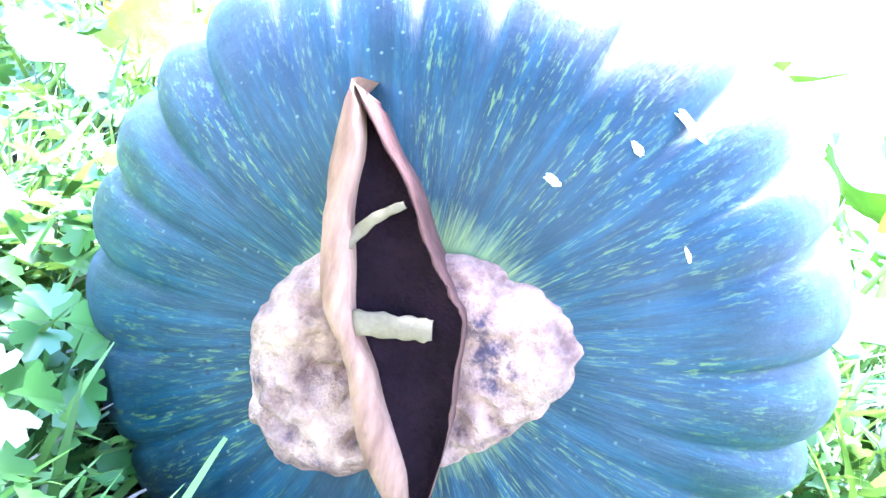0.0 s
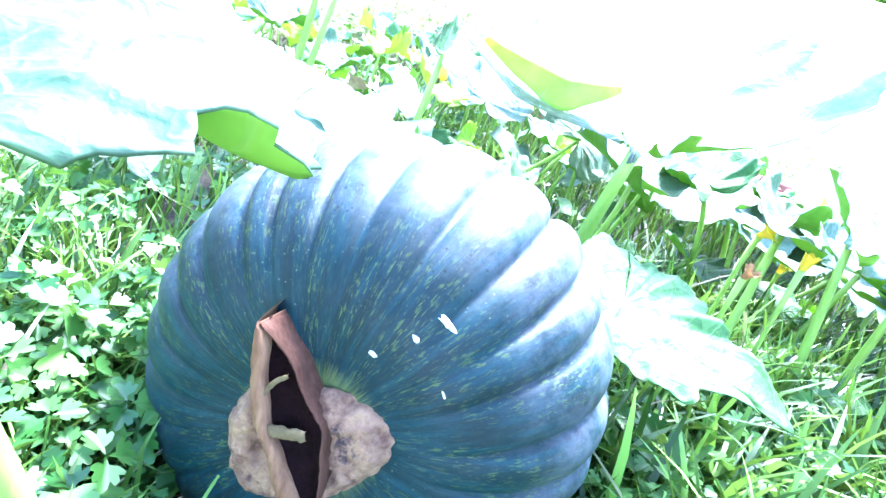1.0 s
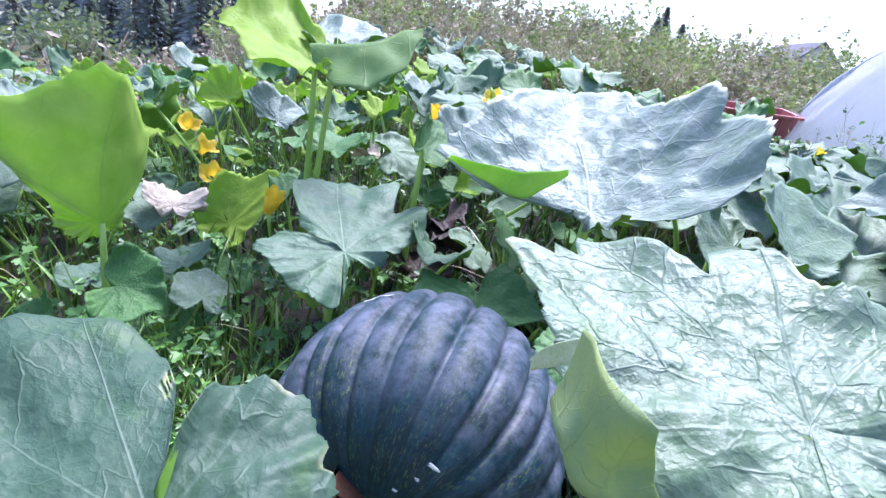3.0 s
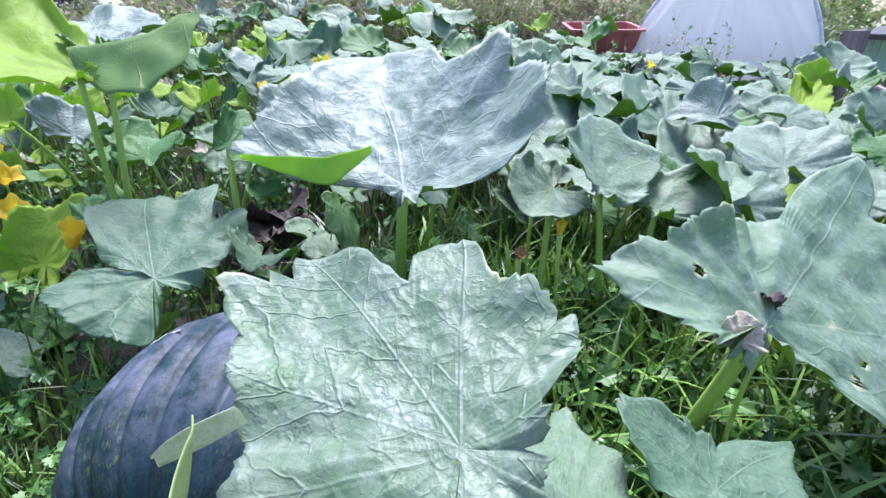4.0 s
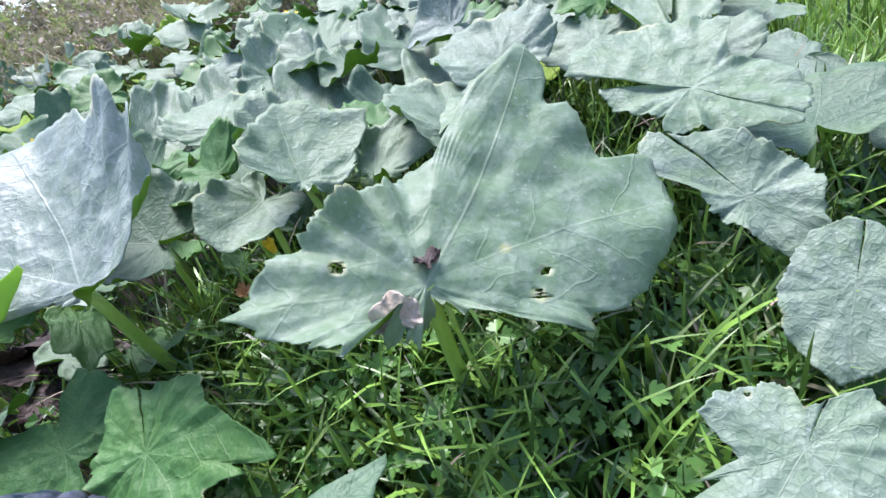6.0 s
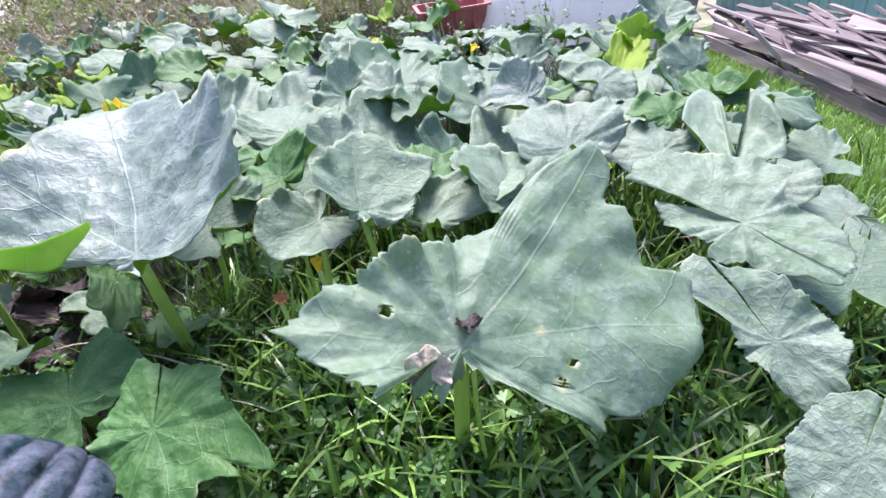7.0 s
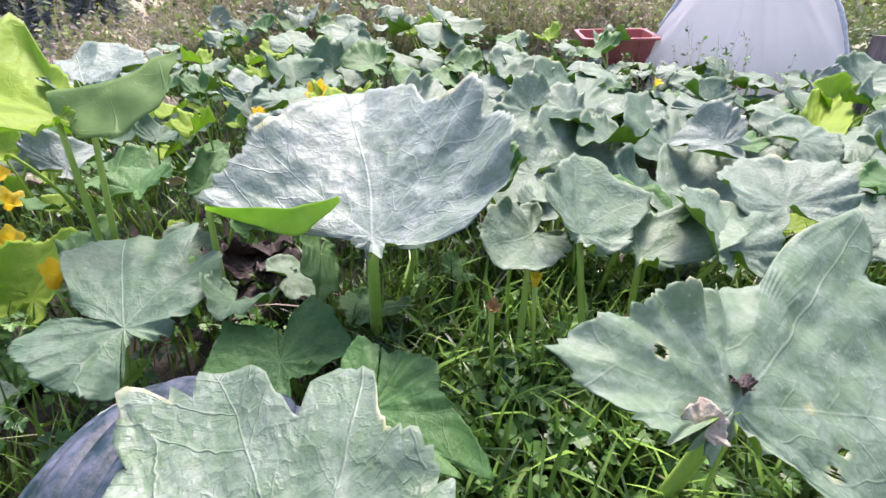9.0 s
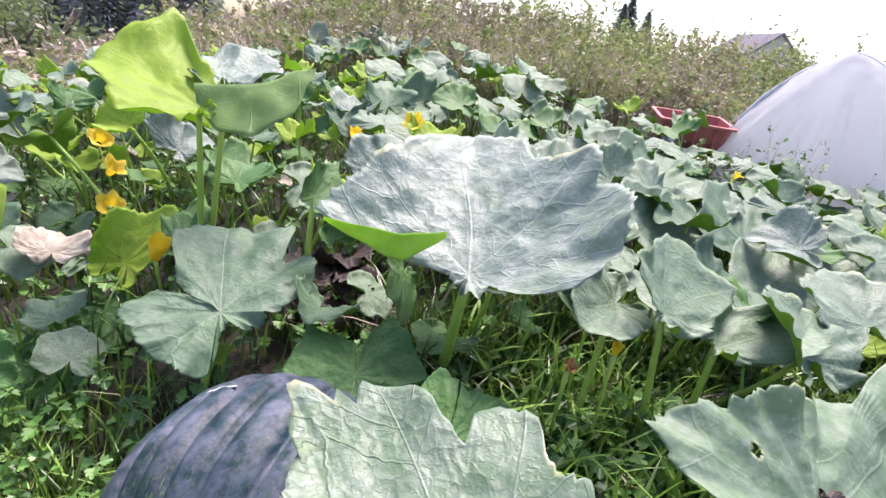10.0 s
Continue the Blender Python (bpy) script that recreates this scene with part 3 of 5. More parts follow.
leaf((0.256, 0.430, 0.184), (0.247, 0.347, 0.147), (0.361, 0.388, 0.177), (0.145, 0.417, 0.166), 'green', fold=0.0, seed=4.1, fine=True, pleat=0.05, wrinkle=0.010,
     edge=((-170, 0.053), (-164, 0.107), (-156, 0.155), (-137, 0.147), (-106, 0.137), (-89, 0.143), (-71, 0.086), (-22, 0.045), (-13, 0.096), (14, 0.087), (43, 0.061), (46, 0.091), (71, 0.107), (92, 0.146), (126, 0.136), (136, 0.156), (157, 0.107)))
leaf((0.392, 0.210, 0.212), (0.356, 0.115, 0.169), (0.522, 0.129, 0.207), (0.242, 0.240, 0.193), 'green', fold=0.0, seed=4.8, fine=True, pleat=0.05, wrinkle=0.010,
     edge=((-172, 0.103), (-151, 0.116), (-128, 0.133), (-106, 0.108), (-83, 0.143), (-68, 0.196), (-59, 0.216), (-57, 0.142), (-54, 0.188), (-41, 0.131), (-33, 0.148), (0, 0.111), (49, 0.088), (84, 0.089), (118, 0.088), (144, 0.108), (164, 0.14)))
leaf((-0.125, -0.181, 0.322), (-0.256, 0.025, 0.362), (-0.235, -0.189, 0.307), (-0.067, -0.090, 0.354), 'dusky', seed=5.5, foot=(-0.072, -0.007), thick_stalk=0.012, fine=True, wrinkle=0.010, pleat=0.020, fold=0.0, holes=((0.050, 0.130, 0.005), (0.042, 0.120, 0.004), (0.055, 0.140, 0.0035), (0.038, 0.108, 0.003)), label="broad blue-green squash leaf in two lobes with a nibbled edge",
     edge=((-180, 0.056), (-129, 0.045), (-85, 0.065), (-64, 0.102), (-46, 0.150), (-35, 0.188), (-24, 0.230), (-15, 0.263), (-10, 0.283), (0, 0.248), (10, 0.213), (18, 0.170), (23, 0.128), (26, 0.070), (28, 0.024), (34, 0.024), (36, 0.080), (40, 0.108), (47, 0.122), (61, 0.137), (75, 0.136), (89, 0.127), (101, 0.115), (123, 0.107), (134, 0.103), (154, 0.080)))
leaf((-0.494, 0.611, 0.254), (-0.443, 0.534, 0.586), (-0.560, 0.446, 0.449), (-0.389, 0.613, 0.460), 'lime', seed=6.9, fold=0.031, back=0.0,
     edge=((-168, 0.042), (-56, 0.073), (-35, 0.214), (-25, 0.224), (-13, 0.292), (-3, 0.325), (6, 0.288), (18, 0.276), (25, 0.276), (38, 0.259), (43, 0.234), (64, 0.08)))
leaf((-0.109, 0.850, 0.601), (-0.331, 0.948, 0.687), (-0.248, 0.658, 0.554), (-0.023, 1.065, 0.668), 'lime', fold=0.02, seed=7.6, pleat=0.05, wrinkle=0.012, foot=(-0.14, 0.97),
     edge=((-137, 0.05), (-91, 0.091), (-75, 0.179), (-59, 0.178), (-35, 0.2), (-19, 0.243), (2, 0.268), (21, 0.304), (27, 0.275), (31, 0.294), (40, 0.342), (45, 0.273), (48, 0.153), (109, 0.022)))
bent_leaf = leaf((-0.067, 0.935, 0.651), (-0.092, 1.176, 0.726), (-0.248, 0.949, 0.646), (0.109, 0.978, 0.674), 'pale', fold=0.01, seed=8.7, pleat=0.06, wrinkle=0.014, foot=(-0.13, 0.98),
     edge=((-142, 0.037), (-98, 0.074), (-53, 0.104), (-16, 0.194), (-1, 0.257), (7, 0.191), (20, 0.213), (40, 0.193), (68, 0.141), (111, 0.055)))
leaf((0.852, 0.361, 0.385), (0.947, 0.518, 0.484), (0.796, 0.467, 0.481), (1.055, 0.458, 0.366), 'grey', seed=9.0, fold=0.024, back=0.0,
     edge=((-154, 0.026), (-104, 0.052), (-89, 0.103), (-62, 0.133), (-36, 0.146), (-10, 0.205), (5, 0.222), (23, 0.197), (42, 0.219), (50, 0.189), (61, 0.127), (135, 0.034), (151, 0.049)))
leaf((0.780, 0.424, 0.373), (0.647, 0.329, 0.368), (0.672, 0.427, 0.438), (0.848, 0.405, 0.350), 'grey', seed=9.7, fold=0.015, back=0.0,
     edge=((-159, 0.033), (-146, 0.077), (-106, 0.082), (-64, 0.084), (-28, 0.142), (-2, 0.156), (21, 0.148), (46, 0.124), (93, 0.077), (144, 0.071), (157, 0.034), (178, 0.015)))
leaf((0.980, 0.331, 0.324), (1.212, 0.424, 0.363), (1.029, 0.419, 0.377), (1.231, 0.315, 0.332), 'grey', seed=10.4, fold=0.017, back=0.0,
     edge=((-169, 0.022), (-54, 0.048), (-41, 0.104), (-16, 0.161), (0, 0.252), (10, 0.269), (27, 0.248), (52, 0.125), (70, 0.058), (86, 0.044)))
leaf((1.433, -0.074, 0.287), (1.422, 0.160, 0.361), (1.260, -0.038, 0.246), (1.605, -0.053, 0.347), 'grey', fold=0.0, seed=11.1, fine=True, pleat=0.03,
     edge=((-177, 0.185), (-165, 0.14), (-139, 0.093), (-96, 0.111), (-79, 0.084), (-46, 0.133), (-26, 0.169), (-24, 0.085), (-22, 0.039), (-12, 0.243), (3, 0.257), (18, 0.246), (35, 0.205), (59, 0.19), (86, 0.161), (92, 0.112), (108, 0.09), (121, 0.127), (141, 0.156), (159, 0.179)))
leaf((1.297, -0.229, 0.169), (1.276, -0.347, 0.095), (1.412, -0.307, 0.203), (1.174, -0.201, 0.104), 'grey', fold=0.0, seed=11.8, fine=True, pleat=0.03,
     edge=((-173, 0.146), (-153, 0.128), (-121, 0.094), (-82, 0.093), (-54, 0.095), (-24, 0.106), (0, 0.141), (13, 0.14), (25, 0.095), (56, 0.058), (103, 0.057), (140, 0.076), (152, 0.153), (165, 0.191), (175, 0.199)))
leaf((1.623, 0.076, 0.295), (2.000, 0.356, 0.415), (1.691, 0.256, 0.360), (1.814, 0.079, 0.350), 'grey', seed=12.5, fold=-0.001, back=0.0,
     edge=((-30, 0.098), (-26, 0.219), (-14, 0.373), (-2, 0.425), (6, 0.015), (7, 0.371), (21, 0.229), (59, 0.124), (73, 0.068)))
leaf((0.933, -0.445, 0.138), (0.816, -0.448, 0.105), (0.914, -0.541, 0.106), (0.895, -0.350, 0.153), 'grey', fold=0.0, seed=13.2, fine=True, pleat=0.03, holes=((0.039, 0.098, 0.004), (0.064, -0.028, 0.003)),
     edge=((-164, 0.099), (-128, 0.083), (-68, 0.089), (-30, 0.103), (0, 0.122), (22, 0.141), (32, 0.13), (38, 0.078), (40, 0.111), (49, 0.06), (68, 0.077), (80, 0.103), (97, 0.093), (127, 0.075), (152, 0.066), (162, 0.039), (179, 0.058)))
leaf((1.190, -0.403, 0.132), (1.084, -0.428, 0.063), (1.197, -0.491, 0.098), (1.134, -0.326, 0.134), 'grey', fold=0.0, seed=13.6, fine=True, pleat=0.03,
     edge=((-171, 0.094), (-137, 0.076), (-74, 0.064), (-39, 0.096), (0, 0.129), (19, 0.112), (37, 0.104), (79, 0.085), (104, 0.077), (142, 0.089), (168, 0.094)))
leaf((0.497, -0.262, 0.350), (0.549, -0.212, 0.348), (0.415, -0.202, 0.400), (0.633, -0.230, 0.320), 'blue', seed=13.9, fold=0.004, back=0.0,
     edge=((-154, 0.04), (-141, 0.066), (-113, 0.096), (-95, 0.105), (-84, 0.1), (-66, 0.078), (-10, 0.056), (22, 0.092), (33, 0.14), (42, 0.101), (64, 0.082), (112, 0.042), (128, 0.032), (173, 0.017)))
leaf((-0.369, 0.835, 0.066), (-0.349, 0.683, -0.007), (-0.504, 0.748, 0.033), (-0.238, 0.812, 0.046), 'green', seed=36.9)
leaf((-0.424, 0.626, 0.040), (-0.313, 0.438, -0.033), (-0.487, 0.536, 0.055), (-0.329, 0.594, 0.040), 'green', seed=37.6)
leaf((-0.327, 0.976, 0.149), (-0.218, 1.049, 0.299), (-0.395, 1.032, 0.222), (-0.166, 0.962, 0.276), 'lime', seed=39.7)
leaf((0.367, -0.249, 0.381), (0.453, -0.114, 0.322), (0.373, -0.174, 0.357), (0.486, -0.160, 0.314), 'grey', seed=48.8)
leaf((0.373, 0.670, 0.290), (0.348, 0.525, 0.234), (0.301, 0.568, 0.286), (0.392, 0.648, 0.234), 'green', seed=49.5)
leaf((0.156, 0.730, 0.456), (0.201, 0.832, 0.512), (0.134, 0.720, 0.514), (0.222, 0.752, 0.451), 'green', seed=50.2)
leaf((2.266, 0.950, 0.372), (2.578, 1.152, 0.458), (2.235, 1.020, 0.437), (2.460, 0.974, 0.419), 'lime', seed=50.9)
leaf((1.185, 0.955, 0.353), (1.387, 1.139, 0.459), (1.067, 1.065, 0.447), (1.436, 1.022, 0.375), 'grey', seed=51.6)
leaf((1.600, 0.955, 0.354), (1.794, 1.265, 0.493), (1.439, 1.064, 0.417), (1.879, 1.016, 0.365), 'blue', seed=52.3)
leaf((1.781, 0.726, 0.221), (2.019, 0.936, 0.362), (1.752, 0.876, 0.329), (2.066, 0.773, 0.249), 'grey', seed=53.0)
leaf((1.469, 0.710, 0.270), (1.674, 0.926, 0.379), (1.418, 0.847, 0.347), (1.636, 0.735, 0.301), 'grey', seed=53.7)
leaf((1.427, 1.303, 0.451), (1.635, 1.614, 0.539), (1.270, 1.437, 0.547), (1.726, 1.389, 0.471), 'blue', seed=54.4)
leaf((0.953, 1.211, 0.382), (1.076, 1.468, 0.544), (0.856, 1.316, 0.497), (1.101, 1.288, 0.453), 'grey', seed=55.1)
leaf((0.781, 1.309, 0.440), (0.954, 1.564, 0.564), (0.737, 1.320, 0.533), (0.975, 1.391, 0.492), 'grey', seed=55.8)


# ---- lobes that turn over and show their underside ----
def lobe(parent, near, far, material, seed, label, bulge=0.0):
    """A sheet between two edges, waved, with some thickness, as a part of a leaf."""
    bm = bmesh.new()
    up, down = [], []
    for a, b in zip(along(near, 26), along(far, 26)):
        row = []
        for k in range(12):
            u = k / 11
            v = a.lerp(b, u)
            w = min(1.0, (b - a).length / 0.06)
            d = Vector((noise.noise(v * 18 + Vector((seed, 0, 0))), noise.noise(v * 18 + Vector((0, seed, 0))), noise.noise(v * 18 + Vector((0, 0, seed)))))
            row.append(v + d * 0.010 * w + Vector((0, 0, bulge * math.sin(math.pi * u))))
        up.append([bm.verts.new(v) for v in row])
        down.append([bm.verts.new(v + Vector((0.0008, 0.0010, -0.0006))) for v in row])
    for g, flip in ((up, False), (down, True)):
        for a, b in zip(g, g[1:]):
            for k in range(11):
                f = (a[k], a[k + 1], b[k + 1], b[k])
                bm.faces.new(tuple(reversed(f)) if flip else f)
    for a, b, c, d in zip(up, up[1:], down, down[1:]):
        bm.faces.new((a[0], b[0], d[0], c[0]))
        bm.faces.new((b[11], a[11], c[11], d[11]))
    bmesh.ops.recalc_face_normals(bm, faces=bm.faces[:])
    layer = bm.loops.layers.uv.new("flat")
    for g in (up, down):
        for i, row in enumerate(g):
            for k, v in enumerate(row):
                a, r = 1.9 * (i / 25 - 0.5), 0.02 + 0.42 * (1 - k / 11)
                for loop in v.link_loops:
                    loop[layer].uv = (0.5 + r * math.sin(a), 0.5 + r * math.cos(a))
    ob = part("folded_lobe", bm, material, parent, label)
    ob.matrix_basis = parent.matrix_basis.inverted()
    return ob


LOBE_FRESH = leaf_under("lobe_fresh", (0.24, 0.44, 0.05), (0.46, 0.64, 0.13), 0.62)
LOBE_OLD = leaf_under("lobe_old", (0.18, 0.27, 0.16), (0.40, 0.45, 0.13), 0.25)
lobe(big_leaf, [(0.132, -0.203, 0.503), (0.129, -0.238, 0.504), (0.128, -0.268, 0.505), (0.129, -0.294, 0.506)], [(0.119, -0.210, 0.456), (0.115, -0.237, 0.445), (0.120, -0.249, 0.434), (0.134, -0.259, 0.418), (0.176, -0.261, 0.421)], LOBE_OLD, 3.0, "yellow-green lobe hanging down under the leaf", 0.004)
LOBE_BENT = leaf_under("lobe_bent", (0.11, 0.21, 0.06), (0.22, 0.34, 0.10), 0.3)
lobe(broad_leaf, [(0.178, 0.508, 0.483), (0.258, 0.501, 0.471), (0.339, 0.487, 0.474), (0.403, 0.467, 0.487)], [(0.175, 0.514, 0.475), (0.249, 0.500, 0.440), (0.325, 0.477, 0.417), (0.404, 0.464, 0.476)], LOBE_FRESH, 5.0, "bright lime underside of an upturned lobe")
lobe(bent_leaf, [(-0.130, 0.897, 0.650), (-0.057, 0.879, 0.655), (0.006, 0.865, 0.665), (0.072, 0.871, 0.696), (0.140, 0.884, 0.723)], [(-0.117, 0.852, 0.602), (-0.062, 0.802, 0.569), (0.007, 0.770, 0.566), (0.081, 0.793, 0.617), (0.140, 0.852, 0.697)], LOBE_BENT, 9.0, "pale green underside of the half that is bent down")
LOBE_CURL = plain("lobe_curl", (0.36, 0.40, 0.20), (0.62, 0.63, 0.48), 0.7, 40.0, 0.8, 0.004, share=0.2, through_colour=(0.5, 0.65, 0.2))
lobe(big_leaf, [(0.108, -0.197, 0.472), (0.116, -0.193, 0.478), (0.130, -0.189, 0.482), (0.150, -0.185, 0.484)], [(0.110, -0.196, 0.464), (0.120, -0.193, 0.464), (0.134, -0.190, 0.466), (0.158, -0.186, 0.472)], LOBE_CURL, 7.0, "withered pale edge curling up from the leaf", 0.006)


# ---- the squash ----
PUMPKIN_AT, PUMPKIN_R, PUMPKIN_K = Vector((0.117, 0.152, 0.112)), 0.219, 0.93


def pumpkin():
    """A ribbed, flattened fruit lying on its side, its stem towards the path."""
    thing = new("squash_fruit")
    thing.matrix_basis = Matrix.Translation(PUMPKIN_AT) @ pose(0, 0, 0, 0, 0, PUMPKIN_AZ) @ pose(0, 0, 0, 90 - PUMPKIN_EL, 0, 0) @ pose(0, 0, 0, 0, 0, PUMPKIN_ROLL)
    tagged(thing, "large dark blue-green ribbed squash lying on its side on the soil", "squash")
    rnd = random.Random(4)
    ribs = 25
    cuts = [2 * math.pi * (i + 0.5 * (rnd.random() - 0.5)) / ribs for i in range(ribs)]
    spokes, rings = 312, 64
    verts, faces, uvs = [], [], []
    for j in range(rings + 1):
        v = j / rings
        lat = math.pi * v  # 0 at the stem
        for i in range(spokes):
            a = 2 * math.pi * i / spokes
            d = min(abs((a - c + math.pi) % (2 * math.pi) - math.pi) for c in cuts)
            s = math.sin(lat)
            groove = math.exp(-(d / 0.017) ** 2) * 0.034 + math.exp(-(d / 0.060) ** 2) * 0.032
            r = PUMPKIN_R * (1 - groove * min(1, 0.30 + s * 1.3)) * (1 + 0.012 * noise.noise(Vector((math.cos(a) * 1.7, math.sin(a) * 1.7, v * 3))))
            # dimple at either end
            z = PUMPKIN_R * PUMPKIN_K * math.copysign(abs(math.cos(lat)) ** 0.82, math.cos(lat))
            z -= math.copysign(0.026 * math.exp(-(s / 0.32) ** 2), math.cos(lat))
            q = s ** 0.86
            verts.append((r * q * math.cos(a), r * q * math.sin(a), z))
            uvs.append((i / spokes, v))
    for j in range(rings):
        for i in range(spokes):
            k = (i + 1) % spokes
            faces.append((j * spokes + i, j * spokes + spokes + i, j * spokes + spokes + k, j * spokes + k))
    me = mesh_of("body", verts, faces)
    layer = me.uv_layers.new(name="skin")
    for p in me.polygons:
        for li in p.loop_indices:
            vi = me.loops[li].vertex_index
            u, v = uvs[vi]
            if u == 0.0 and any(uvs[me.loops[m].vertex_index][0] > 0.9 for m in p.loop_indices):
                u = 1.0
            layer.data[li].uv = (u, v)
    part_mesh("body", me, SKIN, thing)
    return thing


def strip(rows):
    bm = bmesh.new()
    vs = [[bm.verts.new(v) for v in row] for row in rows]
    for a, b in zip(vs, vs[1:]):
        for k in range(len(a) - 1):
            bm.faces.new((a[k], a[k + 1], b[k + 1], b[k]))
    bmesh.ops.recalc_face_normals(bm, faces=bm.faces[:])
    return bm


def stem_on(fruit):
    """The corky collar and the split, hollow, dried stalk that stands on it."""
    base = PUMPKIN_R * PUMPKIN_K - 0.022
    collar = bmesh.new()
    rings, spokes = 26, 120
    grid = []
    for j in range(rings + 1):
        u = j / rings
        row = []
        for i in range(spokes):
            a = 2 * math.pi * i / spokes
            c, q = math.cos(a), math.sin(a)
            edge = 1 + 0.05 * math.sin(3 * a + 1) + 0.05 * noise.noise(Vector((c * 2, q * 2, 0.4))) + 0.05 * noise.noise(Vector((c * 7, q * 7, 3.4)))
            edge -= 0.16 * math.exp(-(((a - 1.75 + math.pi) % (2 * math.pi) - math.pi) / 0.28) ** 2) + 0.10 * math.exp(-(((a - 4.95 + math.pi) % (2 * math.pi) - math.pi) / 0.3) ** 2)
            r = edge * min(1.0, 1.02 * u ** 0.8)
            x, y = -0.004 + 0.0615 * r * c + 0.003 * r * q, -0.007 + 0.0485 * r * q + 0.010 * r * c
            h = 0.018 * (1 - u ** 5) * (0.6 + 0.4 * smooth(0.12, 0.62, u))
            pit = max(0.0, noise.noise(Vector((x * 95, y * 95, 1.7))) - 0.05) * smooth(0.3, -0.6, q + 0.25 * abs(c))
            h += 0.004 * noise.noise(Vector((x * 60, y * 60, 4.7))) + 0.0034 * noise.noise(Vector((x * 190, y * 190, 2.7))) + 0.0016 * noise.noise(Vector((x * 420, y * 420, 5.7))) - 0.022 * pit * (1 - u ** 6)
            row.append(collar.verts.new((x, y, base - 0.004 + h + 0.004 * u)))
        grid.append(row)
    for a, b in zip(grid, grid[1:]):
        for i in range(spokes):
            k = (i + 1) % spokes
            collar.faces.new((a[i], b[i], b[k], a[k]))
    part("corky_collar", collar, CORK, fruit, "pale corky pitted collar at the stem end")
    # outer and inner rim of the broad wall, then the rim of the thin wall, from the upper point to the lower one
    n = 40
    outer = along([(-0.0366, 0.0826), (-0.0380, 0.0585), (-0.0351, 0.030), (-0.0299, 0.0117), (-0.0189, -0.003), (-0.0081, -0.0276), (0.0058, -0.0497), (0.0185, -0.0640)], n)
    inner = along([(-0.0362, 0.0815), (-0.0310, 0.0640), (-0.0300, 0.0450), (-0.0250, 0.0270), (-0.0202, 0.0099), (-0.0097, -0.0050), (-0.0008, -0.0208), (0.0101, -0.0387), (0.0184, -0.0630)], n)
    thin = along([(-0.0360, 0.0810), (-0.0250, 0.0660), (-0.0150, 0.0555), (-0.0036, 0.0381), (0.0090, 0.0240), (0.0145, 0.0170), (0.0167, -0.002), (0.0198, -0.0241), (0.0190, -0.0625)], n)

    shift = Vector((0.0035, 0.003))
    outer, inner, thin = ([v + shift for v in line] for line in (outer, inner, thin))

    def jag(i, k):
        return 0.0016 * noise.noise(Vector((i * 0.7, k * 5.0, 1.0)))

    def lift(i):
        v = i / (n - 1)
        return 0.033 + 0.004 * math.exp(-((v - 0.05) / 0.12) ** 2) - 0.012 * smooth(0.7, 1.0, v)

    rows = []
    for i, (o, q) in enumerate(zip(outer, inner)):
        out = (o - q).normalized() if (o - q).length > 1e-5 else Vector((-1, 0))
        h = base + lift(i)
        rows.append([(*(o + out * 0.006), base + 0.002), (*(o + out * 0.002), h - 0.008), (*o, h + jag(i, 1) - 0.001), (*(o.lerp(q, 0.5)), h + jag(i, 2) + 0.001), (*(q + out * jag(i, 3)), h + jag(i, 3) - 0.001), (*q, h - 0.008), (*q, base + 0.001)])
    part("stalk_wall", strip(rows), STALK_WALL, fruit, "dry tan wall of the split hollow stalk")
    rows = []
    for i, (q, o) in enumerate(zip(thin, inner)):
        out = (q - o).normalized() if (q - o).length > 1e-5 else Vector((1, 0))
        v = i / (n - 1)
        h = base + 0.0245 + 0.010 * math.exp(-(v / 0.10) ** 2)
        rows.append([(*q, base + 0.001), (*q, h - 0.004), (*(q + out * jag(i, 5)), h + jag(i, 6)), (*(q + out * 0.0009), h - 0.001), (*(q + out * 0.0016), base + 0.001)])
    part("stalk_wall", strip(rows), STALK_BROWN, fruit, "thin dry brown wall of the split hollow stalk")
    # a shallow sheet closes the hollow; its near-black colour stands in for shade
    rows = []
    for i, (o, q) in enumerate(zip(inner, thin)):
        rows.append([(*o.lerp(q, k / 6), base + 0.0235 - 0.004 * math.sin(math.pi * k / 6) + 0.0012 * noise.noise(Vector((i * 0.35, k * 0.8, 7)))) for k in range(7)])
    part("stalk_hollow", strip(rows), STALK_SHADE, fruit, "dark purple-brown sheet painted as the shade inside the hollow stalk")
    # strips of pith across the hollow
    for ends, w0, w1 in ((((-0.0200, 0.0085), (-0.004, 0.0115), (0.0060, 0.0135)), 0.0040, 0.0034), (((-0.0290, 0.0320), (-0.0215, 0.0430), (-0.0130, 0.0500)), 0.0022, 0.0012)):
        rows = []
        pts = [v + shift for v in along(ends, 14)]
        for i, v in enumerate(pts):
            d = (pts[min(i + 1, 13)] - pts[max(i - 1, 0)]).normalized()
            s = Vector((-d.y, d.x)) * (w0 + (w1 - w0) * i / 13) * (1 + 0.12 * math.sin(i * 1.9))
            z = base + 0.0300 + 0.0006 * math.sin(i * 1.3)
            rows.append([(*(v + s * k), z - (0.0022 if abs(k) > 1 else 0.0) + 0.0004 * math.sin(i + k * 2)) for k in (-1.05, -0.95, 0.0, 0.95, 1.05)])
        part("cross_wall", strip(rows), STALK_PALE, fruit, "pale strip of pith across the hollow stalk")
